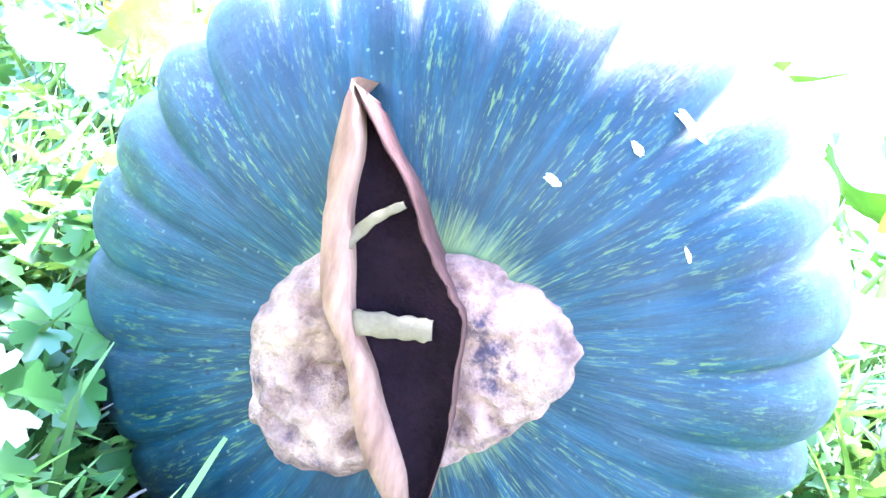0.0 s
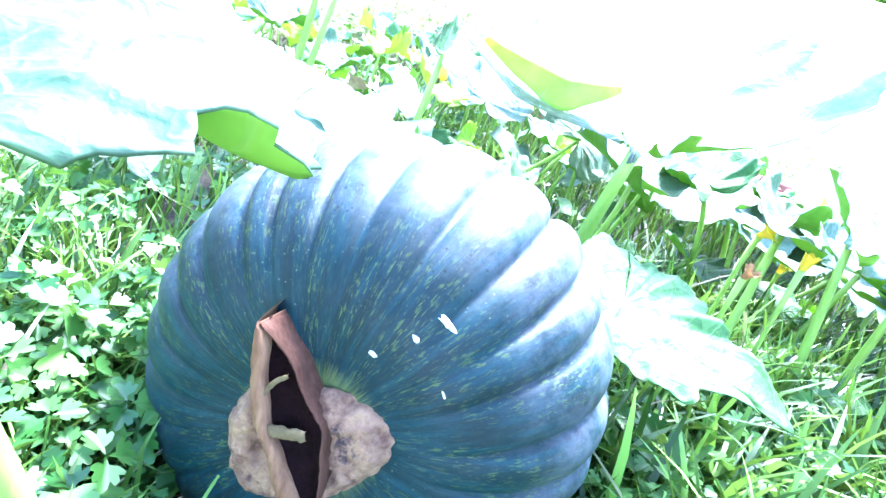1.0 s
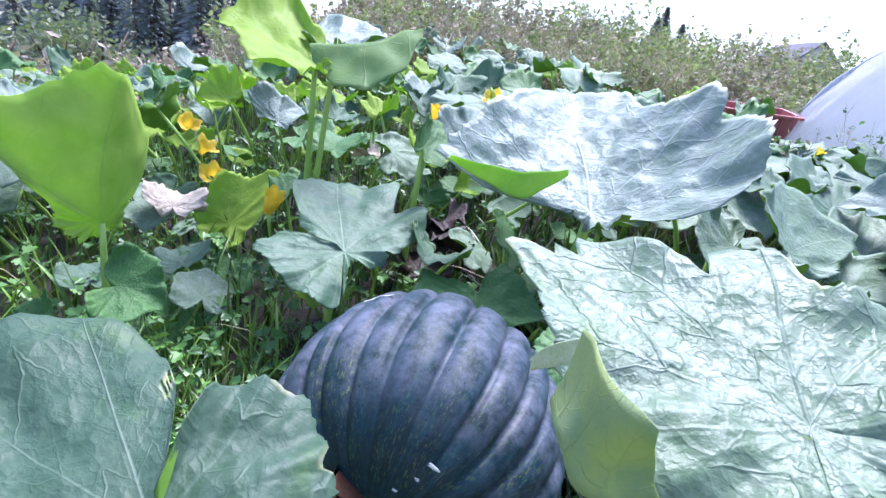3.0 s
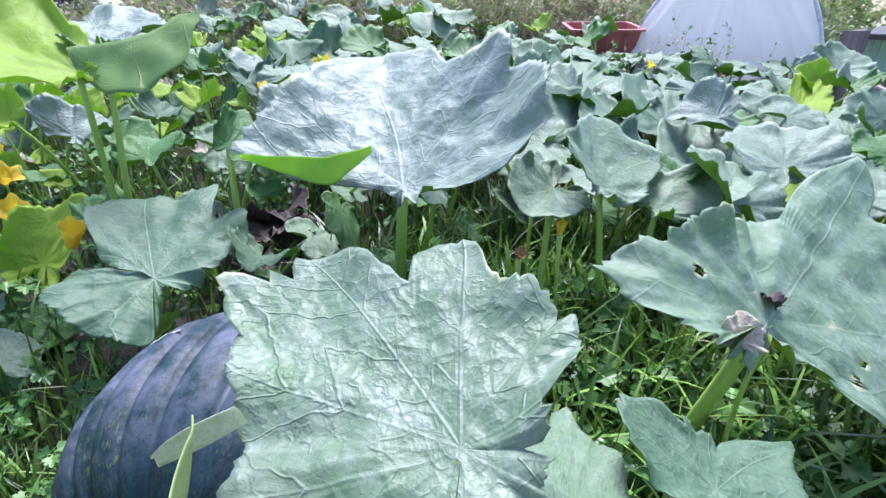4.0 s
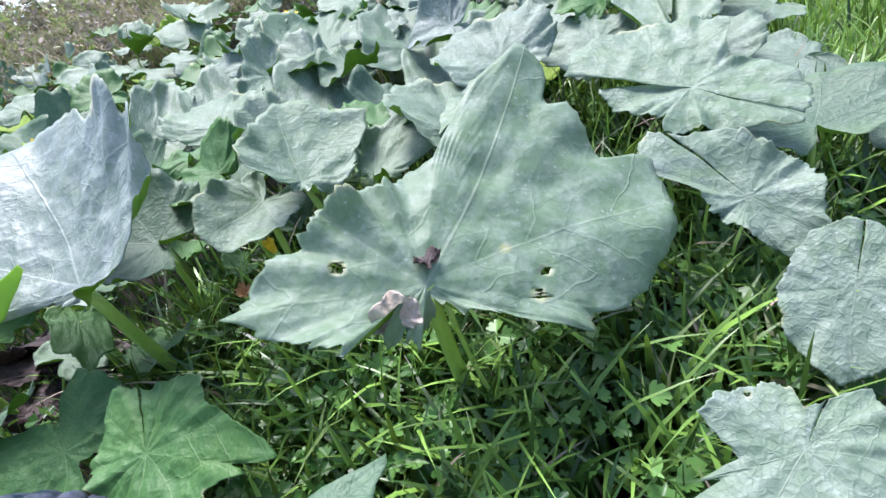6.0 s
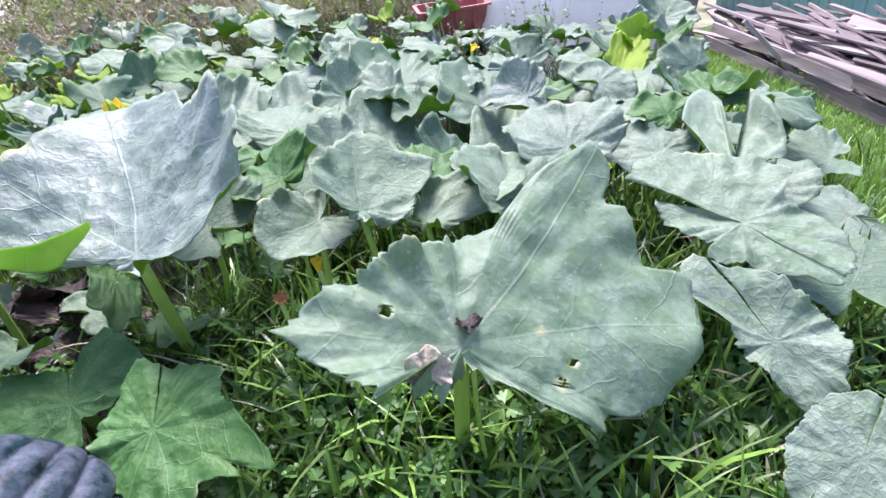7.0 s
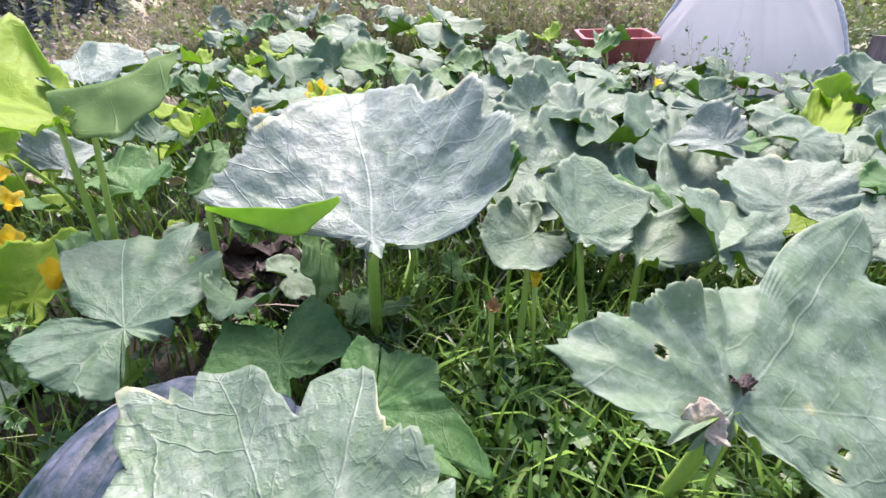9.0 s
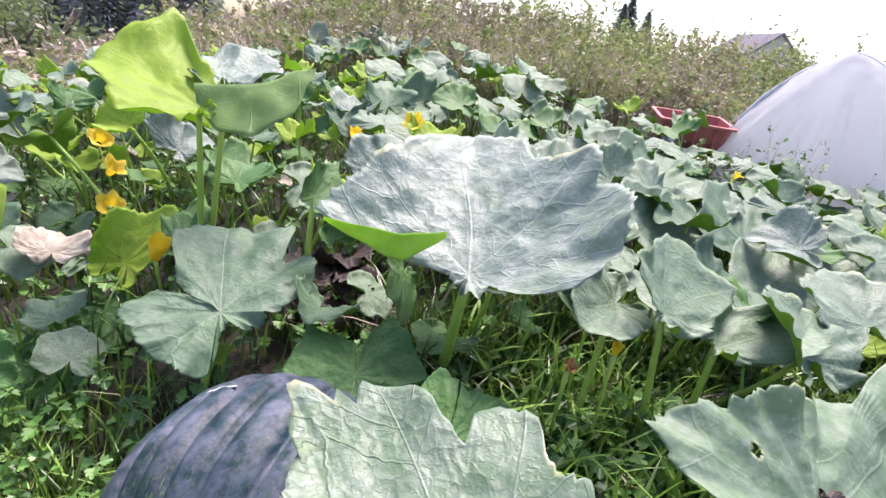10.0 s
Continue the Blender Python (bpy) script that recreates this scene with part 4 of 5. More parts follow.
    # healed white scars on the skin
    for lat, a, long, wide in ((0.575, 0.94, 0.008, 0.0026), (0.322, 1.14, 0.0034, 0.0018), (0.46, 1.00, 0.0034, 0.002), (0.44, 0.62, 0.0034, 0.001), (1.72, 1.93, 0.020, 0.005), (1.70, 2.02, 0.006, 0.004)):
        s = math.sin(lat)
        q = s ** 0.86
        at = Vector((PUMPKIN_R * q * math.cos(a), PUMPKIN_R * q * math.sin(a), PUMPKIN_R * PUMPKIN_K * math.copysign(abs(math.cos(lat)) ** 0.82, math.cos(lat)) - math.copysign(0.026 * math.exp(-(s / 0.32) ** 2), math.cos(lat))))
        up = Vector((at.x / PUMPKIN_R, at.y / PUMPKIN_R, at.z / (PUMPKIN_R * PUMPKIN_K ** 2))).normalized()
        side = up.cross(Vector((0, 0, 1))).normalized()
        bm = bmesh.new()
        mid = bm.verts.new(at + up * 0.0012)
        rim = []
        for i in range(16):
            b = 2 * math.pi * i / 16
            k = 1 + 0.9 * noise.noise(Vector((math.cos(b) * 2, math.sin(b) * 2, lat * 9)))
            rim.append(bm.verts.new(at + side * long * k * math.cos(b) + up.cross(side) * wide * k * math.sin(b) - up * 0.0004 * (long / 0.005) ** 1.2))
        for i in range(16):
            bm.faces.new((mid, rim[i], rim[(i + 1) % 16]))
        part("scar", bm, SCAR, fruit, "small healed white scar on the skin")


SCAR = plain("scar", (0.34, 0.34, 0.32), (0.52, 0.53, 0.52), 0.8, 90.0, 0.4, 0.002)
STALK_WALL = plain("stalk_tan", (0.10, 0.048, 0.028), (0.26, 0.145, 0.088), 0.8, 60.0, 0.6, 0.003, stretch=(1, 0.2, 1))
STALK_BROWN = plain("stalk_brown", (0.035, 0.016, 0.012), (0.10, 0.05, 0.035), 0.8, 60.0, 0.6, 0.003, stretch=(1, 0.2, 1))
# purple-brown taken down to near black, as shade in the split stalk
STALK_SHADE = plain("stalk_shade", (0.0018, 0.0006, 0.0009), (0.009, 0.0035, 0.0045), 0.75, 70.0, 0.7, 0.004)
STALK_PALE = plain("stalk_pith", (0.085, 0.062, 0.034), (0.17, 0.125, 0.07), 0.8, 60.0, 0.4, 0.002)
for dull in (STALK_WALL, STALK_BROWN, STALK_SHADE, STALK_PALE):
    dull.node_tree.nodes["Principled BSDF"].inputs["Specular IOR Level"].default_value = 0.04
PUMPKIN_AZ, PUMPKIN_EL, PUMPKIN_ROLL = -24.8, 1.2, 7.0
fruit = pumpkin()
stem_on(fruit)


# ---- the rest of the bed: leaves from a few patterns ----
def pattern_leaf(tone, length, half, fold, droop, stalk, seed, lean=(0.0, 0.0)):
    thing = new("squash_leaf")
    tagged(thing, LEAF_LABEL[tone], "leaf", "leaves of the squash bed")
    me = blade_mesh("blade", length, half, fold, droop, 0.042, 0.075, seed, rings=9, spokes=88, back=8 * fold, wrinkle=0.016, lobes=0.75, curl=0.20, vee=0.13 + 0.05 * math.sin(seed * 2.3), teeth=0.022)
    part_mesh("blade", me, [LEAF_TOP[tone], UNDER_LIME if tone == "lime" else UNDER], thing)
    pts = bend((lean[0], lean[1], -stalk), (0, 0, -0.003), (0.02, -0.03, 0), 6)
    part("petiole", tube_bm(pts, [0.0075 - 0.0005 * i for i in range(6)], 6, 0.1), PETIOLE, thing)
    return thing


SHAPES = [
    ("grey", 0.15, 0.13, 0.030, -0.035, 0.36, 11.0, (0.02, -0.05)),
    ("blue", 0.14, 0.13, 0.045, -0.020, 0.34, 12.0, (-0.03, -0.04)),
    ("grey", 0.13, 0.12, -0.040, -0.050, 0.34, 13.0, (0.03, 0.02)),
    ("green", 0.12, 0.11, 0.020, -0.020, 0.30, 14.0, (0.01, -0.03)),
    ("grey", 0.15, 0.12, -0.045, -0.040, 0.36, 15.0, (-0.02, -0.05)),
    ("lime", 0.10, 0.09, 0.040, 0.010, 0.30, 16.0, (0.0, -0.03)),
    ("green", 0.10, 0.10, -0.025, -0.030, 0.26, 17.0, (0.02, 0.0)),
    ("pale", 0.13, 0.12, 0.050, -0.050, 0.34, 18.0, (0.0, -0.05)),
    ("green", 0.14, 0.12, 0.030, -0.010, 0.34, 21.0, (0.0, -0.04)),
    ("green", 0.11, 0.12, 0.025, 0.000, 0.30, 22.0, (0.01, -0.02)),
]
PATTERNS = [pattern_leaf(*shape) for shape in SHAPES]
USED = [0] * len(PATTERNS)
rnd = random.Random(21)
placed = [(o.matrix_basis.translation.x, o.matrix_basis.translation.y) for o in scene.objects if o.name.startswith("squash_leaf") and o.parent is None][:-len(PATTERNS)]


def on_lawn(x, y):
    return x > 2.0 + 0.72 * max(y, 0.0)


def at_tunnel(x, y):
    """Before the tunnel and the tubs the bed ends."""
    return (x - 2.80) * 0.80 + (y - 1.88) * 0.60 > -0.16


def bed(x, y):
    """Where squash grows at all."""
    if on_lawn(x, y) or at_tunnel(x, y) or y > 3.75 + 0.2 * math.sin(2.1 * x) - 0.12 * max(x, 0.0):
        return False
    return (x - 0.10) ** 2 + (y - 0.16) ** 2 > 0.34 ** 2


def open_grass(x, y):
    return 0.36 < x < 1.62 and y < 0.30 + 0.10 * math.sin(5 * x) or 0.30 < x < 0.98 and y < 0.60 or -0.75 < x < 0.45 and y < 0.95


HANG = [0.36, 0.34, 0.34, 0.30, 0.36, 0.30, 0.26, 0.34, 0.34, 0.30]
far_leaves = []


def put_leaf(k, x, y, size, height, tilt, swing, turn, near=False):
    m = pose(x, y, ground_z(x, y) + height) @ pose(0, 0, 0, tilt, swing, 0) @ pose(0, 0, 0, 0, 0, turn) @ Matrix.Diagonal((size, size, height / HANG[k], 1))
    if not near:
        far_leaves.append((k, m))
    elif USED[k] == 0:
        PATTERNS[k].matrix_basis = m
        USED[k] = 1
    else:
        copy_thing(PATTERNS[k], pose(0, 0, 0)).matrix_basis = m


# the canopy: close and grey to the east, looser and lit through to the west
for _ in range(9000):
    x, y = rnd.uniform(-3.4, 3.3), rnd.uniform(0.22, 3.8)
    west = x < 0.35
    gap = (0.145 if west else 0.152) + 0.012 * y
    if not bed(x, y) or open_grass(x, y) or any((x - a) ** 2 + (y - b) ** 2 < gap * gap for a, b in placed):
        continue
    if west and noise.noise(Vector((x * 1.4, y * 1.4, 4.0))) < -0.28:
        continue
    placed.append((x, y))
    k = rnd.choices(range(10), [6, 4, 5, 2, 4, 20, 2, 7, 3, 4] if west else [8, 8, 7, 3, 7, 4, 3, 2, 4, 3])[0]
    size = rnd.uniform(0.62, 1.0) if west else rnd.uniform(0.88, 1.22)
    height = rnd.uniform(0.24, 0.40) if west else rnd.uniform(0.27, 0.38)
    put_leaf(k, x, y, size, height, rnd.gauss(20, 14), rnd.gauss(0, 15), rnd.gauss(0, 75), near=y < 1.75 and -0.9 < x)
# a lower storey of smaller, greener leaves in the gaps
low = []
for _ in range(6000):
    x, y = rnd.uniform(-2.6, 2.9), rnd.uniform(0.22, 3.4)
    if not bed(x, y) or any((x - a) ** 2 + (y - b) ** 2 < 0.155 ** 2 for a, b in low) or x < 0.6 and y < 0.40 or 0.36 < x < 1.62 and y < 0.34 or -0.75 < x < 0.45 and y < 0.95 and rnd.random() < 0.6:
        continue
    low.append((x, y))
    hidden = 0.30 < x < 0.98 and y < 0.62
    if hidden and rnd.random() < 0.45 or x > 0.9 and rnd.random() < 0.4:
        continue
    put_leaf(rnd.choices((1, 3, 4, 5, 6, 9), (3, 4, 3, 6 if x > 0.35 else 11, 4, 5))[0], x, y, rnd.uniform(0.45, 0.80), rnd.uniform(0.07, 0.16) if hidden else rnd.uniform(0.10, 0.24), rnd.gauss(20, 16), rnd.gauss(0, 18), rnd.gauss(0, 90), near=y < 0.75 and x > -0.6)
# broad leaves along the lawn's edge and the one bright young leaf before the tunnel
for k, x, y, size, height, tilt in ((0, 1.75, 0.10, 1.25, 0.27, 18), (1, 1.98, 0.30, 1.15, 0.27, 22), (4, 1.93, -0.06, 1.10, 0.20, 20), (0, 2.20, 0.12, 1.0, 0.20, 16), (9, 2.42, 0.34, 0.95, 0.22, 20), (1, 1.55, -0.22, 1.15, 0.24, 14), (0, 1.76, -0.36, 1.0, 0.20, 12), (5, 2.52, 1.10, 1.15, 0.34, 58), (4, 2.28, 0.62, 1.1, 0.26, 24)):
    put_leaf(k, x, y, size, height, tilt, 8 * math.sin(31 * x), 60 * math.sin(17 * x + 9 * y), near=True)
for k, u in enumerate(USED):
    if not u:
        put_leaf(k, -0.8 - 0.2 * k, 1.6, 0.8, 0.3, 20, 0, 40 * k, near=True)


@functools.lru_cache(None)
def light_leaf(k):
    """The pattern's blade and stalk with fewer faces, for what stands further off."""
    tone, length, half, fold, droop, stalk, seed, lean = SHAPES[k]
    me = blade_mesh("blade_light", length, half, fold, droop, 0.042, 0.075, seed, rings=6, spokes=52, back=8 * fold, wrinkle=0.016, lobes=0.75, curl=0.20, vee=0.13 + 0.05 * math.sin(seed * 2.3), teeth=0.022)
    for mt in (LEAF_TOP[tone], UNDER_LIME if tone == "lime" else UNDER):
        me.materials.append(mt)
    bm = tube_bm(bend((lean[0], lean[1], -stalk), (0, 0, -0.003), (0.02, -0.03, 0), 4), [0.0075 - 0.0008 * i for i in range(4)], 5)
    stem = bpy.data.meshes.new("stalk_light")
    bm.to_mesh(stem)
    bm.free()
    stem.materials.append(PETIOLE)
    return me, stem


def join_leaves(name, items):
    """The leaves too many to tell apart, in one mesh."""
    mats, co, uv, wear, faces, idx, n = [], [], [], [], [], [], 0
    for k, m in items:
        for me in light_leaf(k):
            base = [mats.index(mt) if mt in mats else (mats.append(mt) or len(mats) - 1) for mt in me.materials]
            c = np.empty(len(me.vertices) * 3)
            me.vertices.foreach_get("co", c)
            mm = np.array(m)
            co.append(c.reshape(-1, 3) @ mm[:3, :3].T + mm[:3, 3])
            u = np.zeros((len(me.loops), 2))
            if me.uv_layers:
                me.uv_layers[0].data.foreach_get("uv", u.ravel())
                flat = np.empty(len(me.loops) * 2)
                me.uv_layers[0].data.foreach_get("uv", flat)
                u = flat.reshape(-1, 2)
            uv.append(u)
            w = np.zeros(len(me.vertices))
            if "wear" in me.attributes:
                me.attributes["wear"].data.foreach_get("value", w)
            wear.append(w)
            for p in me.polygons:
                faces.append(tuple(v + n for v in p.vertices))
                idx.append(base[p.material_index])
            n += len(me.vertices)
    out = bpy.data.meshes.new(name)
    out.from_pydata(np.concatenate(co).tolist(), [], faces)
    out.polygons.foreach_set("material_index", idx)
    out.uv_layers.new(name="flat").data.foreach_set("uv", np.concatenate(uv).ravel())
    out.attributes.new("wear", "FLOAT", "POINT").data.foreach_set("value", np.concatenate(wear))
    out.update()
    tagged(part_mesh(name, out, mats), "mass of grey-green and lime squash leaves further up the bed", "leaves", kind="stuff")


join_leaves("squash_leaves_beyond", far_leaves)


# ---- flowers ----
def flower(at, size=0.035, turn=0.0, tip=20.0, closed=False, dry=False):
    thing = new("squash_flower")
    thing.matrix_basis = pose(*at) @ pose(0, 0, 0, tip, 0, turn)
    tagged(thing, "withered tan squash flower on a thin stalk" if dry else "closed orange squash flower on a green stalk" if closed else "open orange-yellow squash flower among the leaves", "flower", "flowers of the squash bed")
    bm = bmesh.new()
    rows = []
    for j in range(9):
        v = j / 8
        row = []
        for i in range(40):
            a = 2 * math.pi * i / 40
            flare = (0.28 + 0.25 * v) if closed else (0.24 + 0.62 * v ** 1.8)
            lobe = 1 + (0.08 if closed else 0.12) * v * v * math.cos(5 * a)
            r = size * flare * lobe * (1 + 0.16 * v * noise.noise(Vector((math.cos(a) * 3, math.sin(a) * 3, at[0] * 40 + v * 2))))
            if dry:
                r *= 0.75 + 0.35 * noise.noise(Vector((math.cos(a) * 4, math.sin(a) * 4, v * 5)))
            h = size * (1.35 * v - (0 if closed else 0.35 * v ** 3) + (0.10 if closed else 0.13) * v * v * math.cos(5 * a) + 0.10 * v * noise.noise(Vector((math.cos(a) * 4, math.sin(a) * 4, at[1] * 30))))
            row.append(bm.verts.new((r * math.cos(a), r * math.sin(a), h)))
        rows.append(row)
    for a, b in zip(rows, rows[1:]):
        for i in range(40):
            bm.faces.new((a[i], a[(i + 1) % 40], b[(i + 1) % 40], b[i]))
    bmesh.ops.solidify(bm, geom=bm.faces[:], thickness=0.0008)
    part("corolla", bm, PETAL_DRY if dry else PETAL, thing)
    inv = thing.matrix_basis.inverted()
    foot = inv @ Vector((at[0] + 0.03, at[1] + 0.02, ground_z(at[0] + 0.03, at[1] + 0.02) - 0.01))
    part("flower_stalk", tube_bm(bend(foot, (0, 0, 0.002), (0, 0, foot.z * 0.15)), [0.0042, 0.004, 0.004, 0.0038, 0.0038, 0.004, 0.006], 6), PETIOLE, thing)


flower((-0.714, 1.909, 0.240), 0.057, 40, 45)
flower((-0.564, 1.574, 0.218), 0.049, 70, 40)
flower((-0.445, 1.238, 0.206), 0.044, 20, 50)
flower((-0.202, 0.804, 0.248), 0.046, 40, 30, closed=True)
flower((0.281, 1.442, 0.447), 0.044, 10, 15, closed=True)
flower((0.489, 1.419, 0.532), 0.044, -30, 45)
flower((-0.926, 2.552, -0.035), 0.063, 60, 30)
flower((0.729, 0.312, 0.319), 0.020, -20, 15, closed=True)
flower((0.732, 0.422, 0.342), 0.022, 30, 45)
flower((0.646, 0.322, 0.275), 0.022, 0, 30, dry=True)
flower((1.573, 1.794, 0.557), 0.035, 70, 30)
flower((0.819, -0.064, 0.285), 0.018, 30, 60)
flower((-0.371, 0.696, -0.015), 0.034, 110, 40)
flower((1.067, 0.657, 0.276), 0.024, 10, 20)
flower((1.767, 1.281, 0.516), 0.025, 40, 30)
flower((-0.432, 1.467, 0.079), 0.037, 0, 30, dry=True)


# ---- dead leaves ----
def dead_leaf(at, size, turn, seed, material, label, tilt=35, roll=0.5):
    """A shrivelled, rolled-in leaf."""
    me = blade_mesh("dead_leaf", size, size * 0.85, size * roll, -size * roll * 0.8, 0.03, 0.16, seed, rings=12, spokes=72, back=3.0, wrinkle=0.05)
    ob = part_mesh("dead_leaf", me, [material, material])
    ob.matrix_basis = pose(*at) @ pose(0, 0, 0, 0, 0, turn) @ pose(0, 0, 0, tilt, 12, 0)
    tagged(ob, label, "leaf", "dead leaves")


for k, (x, y, z, size) in enumerate(((0.215, 0.848, 0.186, 0.103), (0.294, 0.817, 0.170, 0.092), (0.156, 0.897, 0.211, 0.081), (0.266, 0.959, 0.210, 0.094), (0.342, 0.737, 0.126, 0.079), (0.189, 0.755, 0.128, 0.091))):
    dead_leaf((x, y, z), size, 70 * k, 50.0 + k, ROT, "rotten dark brown leaf collapsed on the soil")
for k, (x, y, z, size) in enumerate(((-0.436, 0.850, 0.225, 0.088), (-0.759, 1.200, 0.201, 0.084), (-0.245, 1.769, 0.277, 0.092), (-0.701, 0.539, 0.197, 0.063), (0.039, 1.263, 0.333, 0.061), (-0.697, 2.011, 0.166, 0.095), (-0.119, 2.324, 0.406, 0.084))):
    dead_leaf((x, y, z), size, 50 * k + 20, 60.0 + k, DRY, "shrivelled grey-tan dead leaf among the green ones")
# the withered corner of the leaf with the holes
dead_leaf((0.742, -0.082, 0.320), 0.037, -30, 71.0, DRY, "dried pinkish-tan scrap of leaf beside a stalk", 62, 0.12)
dead_leaf((0.824, -0.060, 0.343), 0.023, 20, 72.0, ROT, "small dark withered bud at a leaf joint")


# ---- grass and low herbs ----
def blades(name, material, spots, height, width, seed, label, lean=0.5):
    """Bent, tapered blades, three pieces each, in one mesh."""
    g = np.random.default_rng(seed)
    n = len(spots)
    base = np.array([(x, y, ground_z(x, y) - 0.01) for x, y in spots])
    h = height * g.uniform(0.45, 1.15, n)
    w = width * g.uniform(0.6, 1.3, n)
    az = g.uniform(0, 2 * np.pi, n)
    bend_by = lean * g.uniform(0.15, 1.25, n) * h
    dx, dy = np.cos(az), np.sin(az)
    tw = az + np.pi / 2 + g.normal(0, 0.5, n)
    sx, sy = np.cos(tw), np.sin(tw)
    verts = np.zeros((n, 9, 3))
    for k, (t, f) in enumerate(((0.0, 0.75), (0.38, 1.0), (0.68, 0.8), (0.88, 0.45))):
        o = bend_by * t ** 2
        z = h * (t - 0.28 * t ** 3 * np.minimum(bend_by / h, 1.2))
        for s, c in ((0, -1), (1, 1)):
            verts[:, 2 * k + s, 0] = base[:, 0] + dx * o + sx * w * f * c
            verts[:, 2 * k + s, 1] = base[:, 1] + dy * o + sy * w * f * c
            verts[:, 2 * k + s, 2] = base[:, 2] + z
    verts[:, 8, 0] = base[:, 0] + dx * bend_by
    verts[:, 8, 1] = base[:, 1] + dy * bend_by
    verts[:, 8, 2] = base[:, 2] + h * (1 - 0.28 * np.minimum(bend_by / h, 1.2))
    faces = []
    for i in range(n):
        b = 9 * i
        faces += [(b, b + 1, b + 3, b + 2), (b + 2, b + 3, b + 5, b + 4), (b + 4, b + 5, b + 7, b + 6), (b + 6, b + 7, b + 8)]
    ob = part_mesh(name, mesh_of(name, verts.reshape(-1, 3), faces), material)
    tagged(ob, label, "grass", kind="stuff")


def herb_leaves(name, material, spots, size, lift, seed, label):
    """Small three-part leaves with cut lobes, on short stalks."""
    g = np.random.default_rng(seed)
    verts, faces = [], []
    half = [(0.0, 0.0), (0.09, 0.24), (0.32, 0.28), (0.52, 0.46), (0.49, 0.58), (0.34, 0.55), (0.42, 0.74), (0.31, 0.86), (0.17, 0.72), (0.15, 0.95), (0.0, 1.02)]
    shape = half + [(-x, y) for x, y in reversed(half[1:-1])]
    for x, y in spots:
        s = size * g.uniform(0.55, 1.2)
        z = ground_z(x, y) + lift * g.uniform(0.35, 1.1)
        tilt = Euler((g.normal(0, 0.42), g.normal(0, 0.42), g.uniform(0, 6.28))).to_matrix()
        c = Vector((x, y, z))
        for turn in (0.0, 1.9, -1.9):
            spin = Matrix.Rotation(turn, 3, "Z")
            k = len(verts)
            for px, py in shape:
                v = spin @ Vector((px * s, py * s + 0.05 * s, 0.10 * s * abs(px) * 4 - 0.18 * s * py * py))
                verts.append(c + tilt @ v)
            faces += [tuple(range(k, k + 11)), (k, *range(k + 10, k + 20))]
        k = len(verts)
        f = Vector((x + g.normal(0, 0.015), y + g.normal(0, 0.015), ground_z(x, y) - 0.01))
        verts += [f + Vector((0.0012, 0, 0)), f - Vector((0.0012, 0, 0)), c - Vector((0.001, 0, 0)), c + Vector((0.001, 0, 0))]
        faces.append((k, k + 1, k + 2, k + 3))
    ob = part_mesh(name, mesh_of(name, verts, faces), material)
    tagged(ob, label, "herb", kind="stuff")


rg = random.Random(8)


def clear_of_fruit(x, y):
    return (x - 0.10) ** 2 + (y - 0.13) ** 2 > 0.18 ** 2


def spread(n, x0, x1, y0, y1, keep=lambda x, y: True):
    out = []
    while len(out) < n:
        x, y = rg.uniform(x0, x1), rg.uniform(y0, y1)
        if keep(x, y) and clear_of_fruit(x, y) and not (y < -0.20 and -0.25 < x < 0.45 and y > -0.75 and rg.random() < 0.75):
            out.append((x, y))
    return out


blades("grass_long", GRASS, spread(8500, 0.36, 2.1, -0.75, 0.80), 0.24, 0.0050, 3, "tall dark green grass between the leaf stalks", 0.75)
blades("grass_bed", GRASS, spread(15000, -3.0, 2.7, -0.4, 3.9, lambda x, y: not at_tunnel(x, y)), 0.19, 0.0038, 4, "thin grass growing through the squash bed", 0.6)
blades("grass_front", GRASS, spread(3200, -0.9, 0.45, -0.6, 0.55), 0.14, 0.0026, 5, "grass round the squash", 0.7)
blades("grass_by_fruit", GRASS, spread(2600, -0.42, 0.55, -0.22, 0.36), 0.15, 0.0026, 15, "pale green grass crowding round the squash", 0.8)
herb_leaves("herbs_by_fruit", HERB, spread(420, -0.40, 0.50, -0.22, 0.34), 0.026, 0.12, 16, "lobed buttercup leaves crowding round the squash")
blades("grass_left_of_fruit", GRASS, spread(900, -0.24, -0.06, -0.14, 0.30), 0.13, 0.0026, 17, "fresh grass beside the squash", 0.8)
herb_leaves("herbs_left_of_fruit", HERB, spread(130, -0.24, -0.06, -0.14, 0.26), 0.030, 0.13, 18, "broad lobed buttercup leaves beside the squash")
blades("lawn_grass", LAWN, spread(42000, 1.7, 4.6, -1.2, 2.5, lambda x, y: on_lawn(x + 0.15, y)), 0.07, 0.0026, 6, "short bright green lawn beside the bed", 0.6)
herb_leaves("buttercup_leaves", HERB, spread(1900, 0.36, 2.0, -0.75, 0.60), 0.038, 0.125, 7, "small lobed buttercup leaves among the grass")
herb_leaves("buttercup_leaves_bed", HERB, spread(2600, -2.2, 0.9, -0.6, 2.2), 0.030, 0.12, 9, "small lobed buttercup leaves under the squash leaves")


# ---- things behind the bed ----
def box_bm(sx, sy, sz, bevel=0.004, segments=2):
    bm = bmesh.new()
    bmesh.ops.create_cube(bm, size=1)
    bmesh.ops.scale(bm, vec=(sx, sy, sz), verts=bm.verts)
    if bevel:
        bmesh.ops.bevel(bm, geom=bm.edges[:], offset=bevel, segments=segments, affect="EDGES")
    return bm


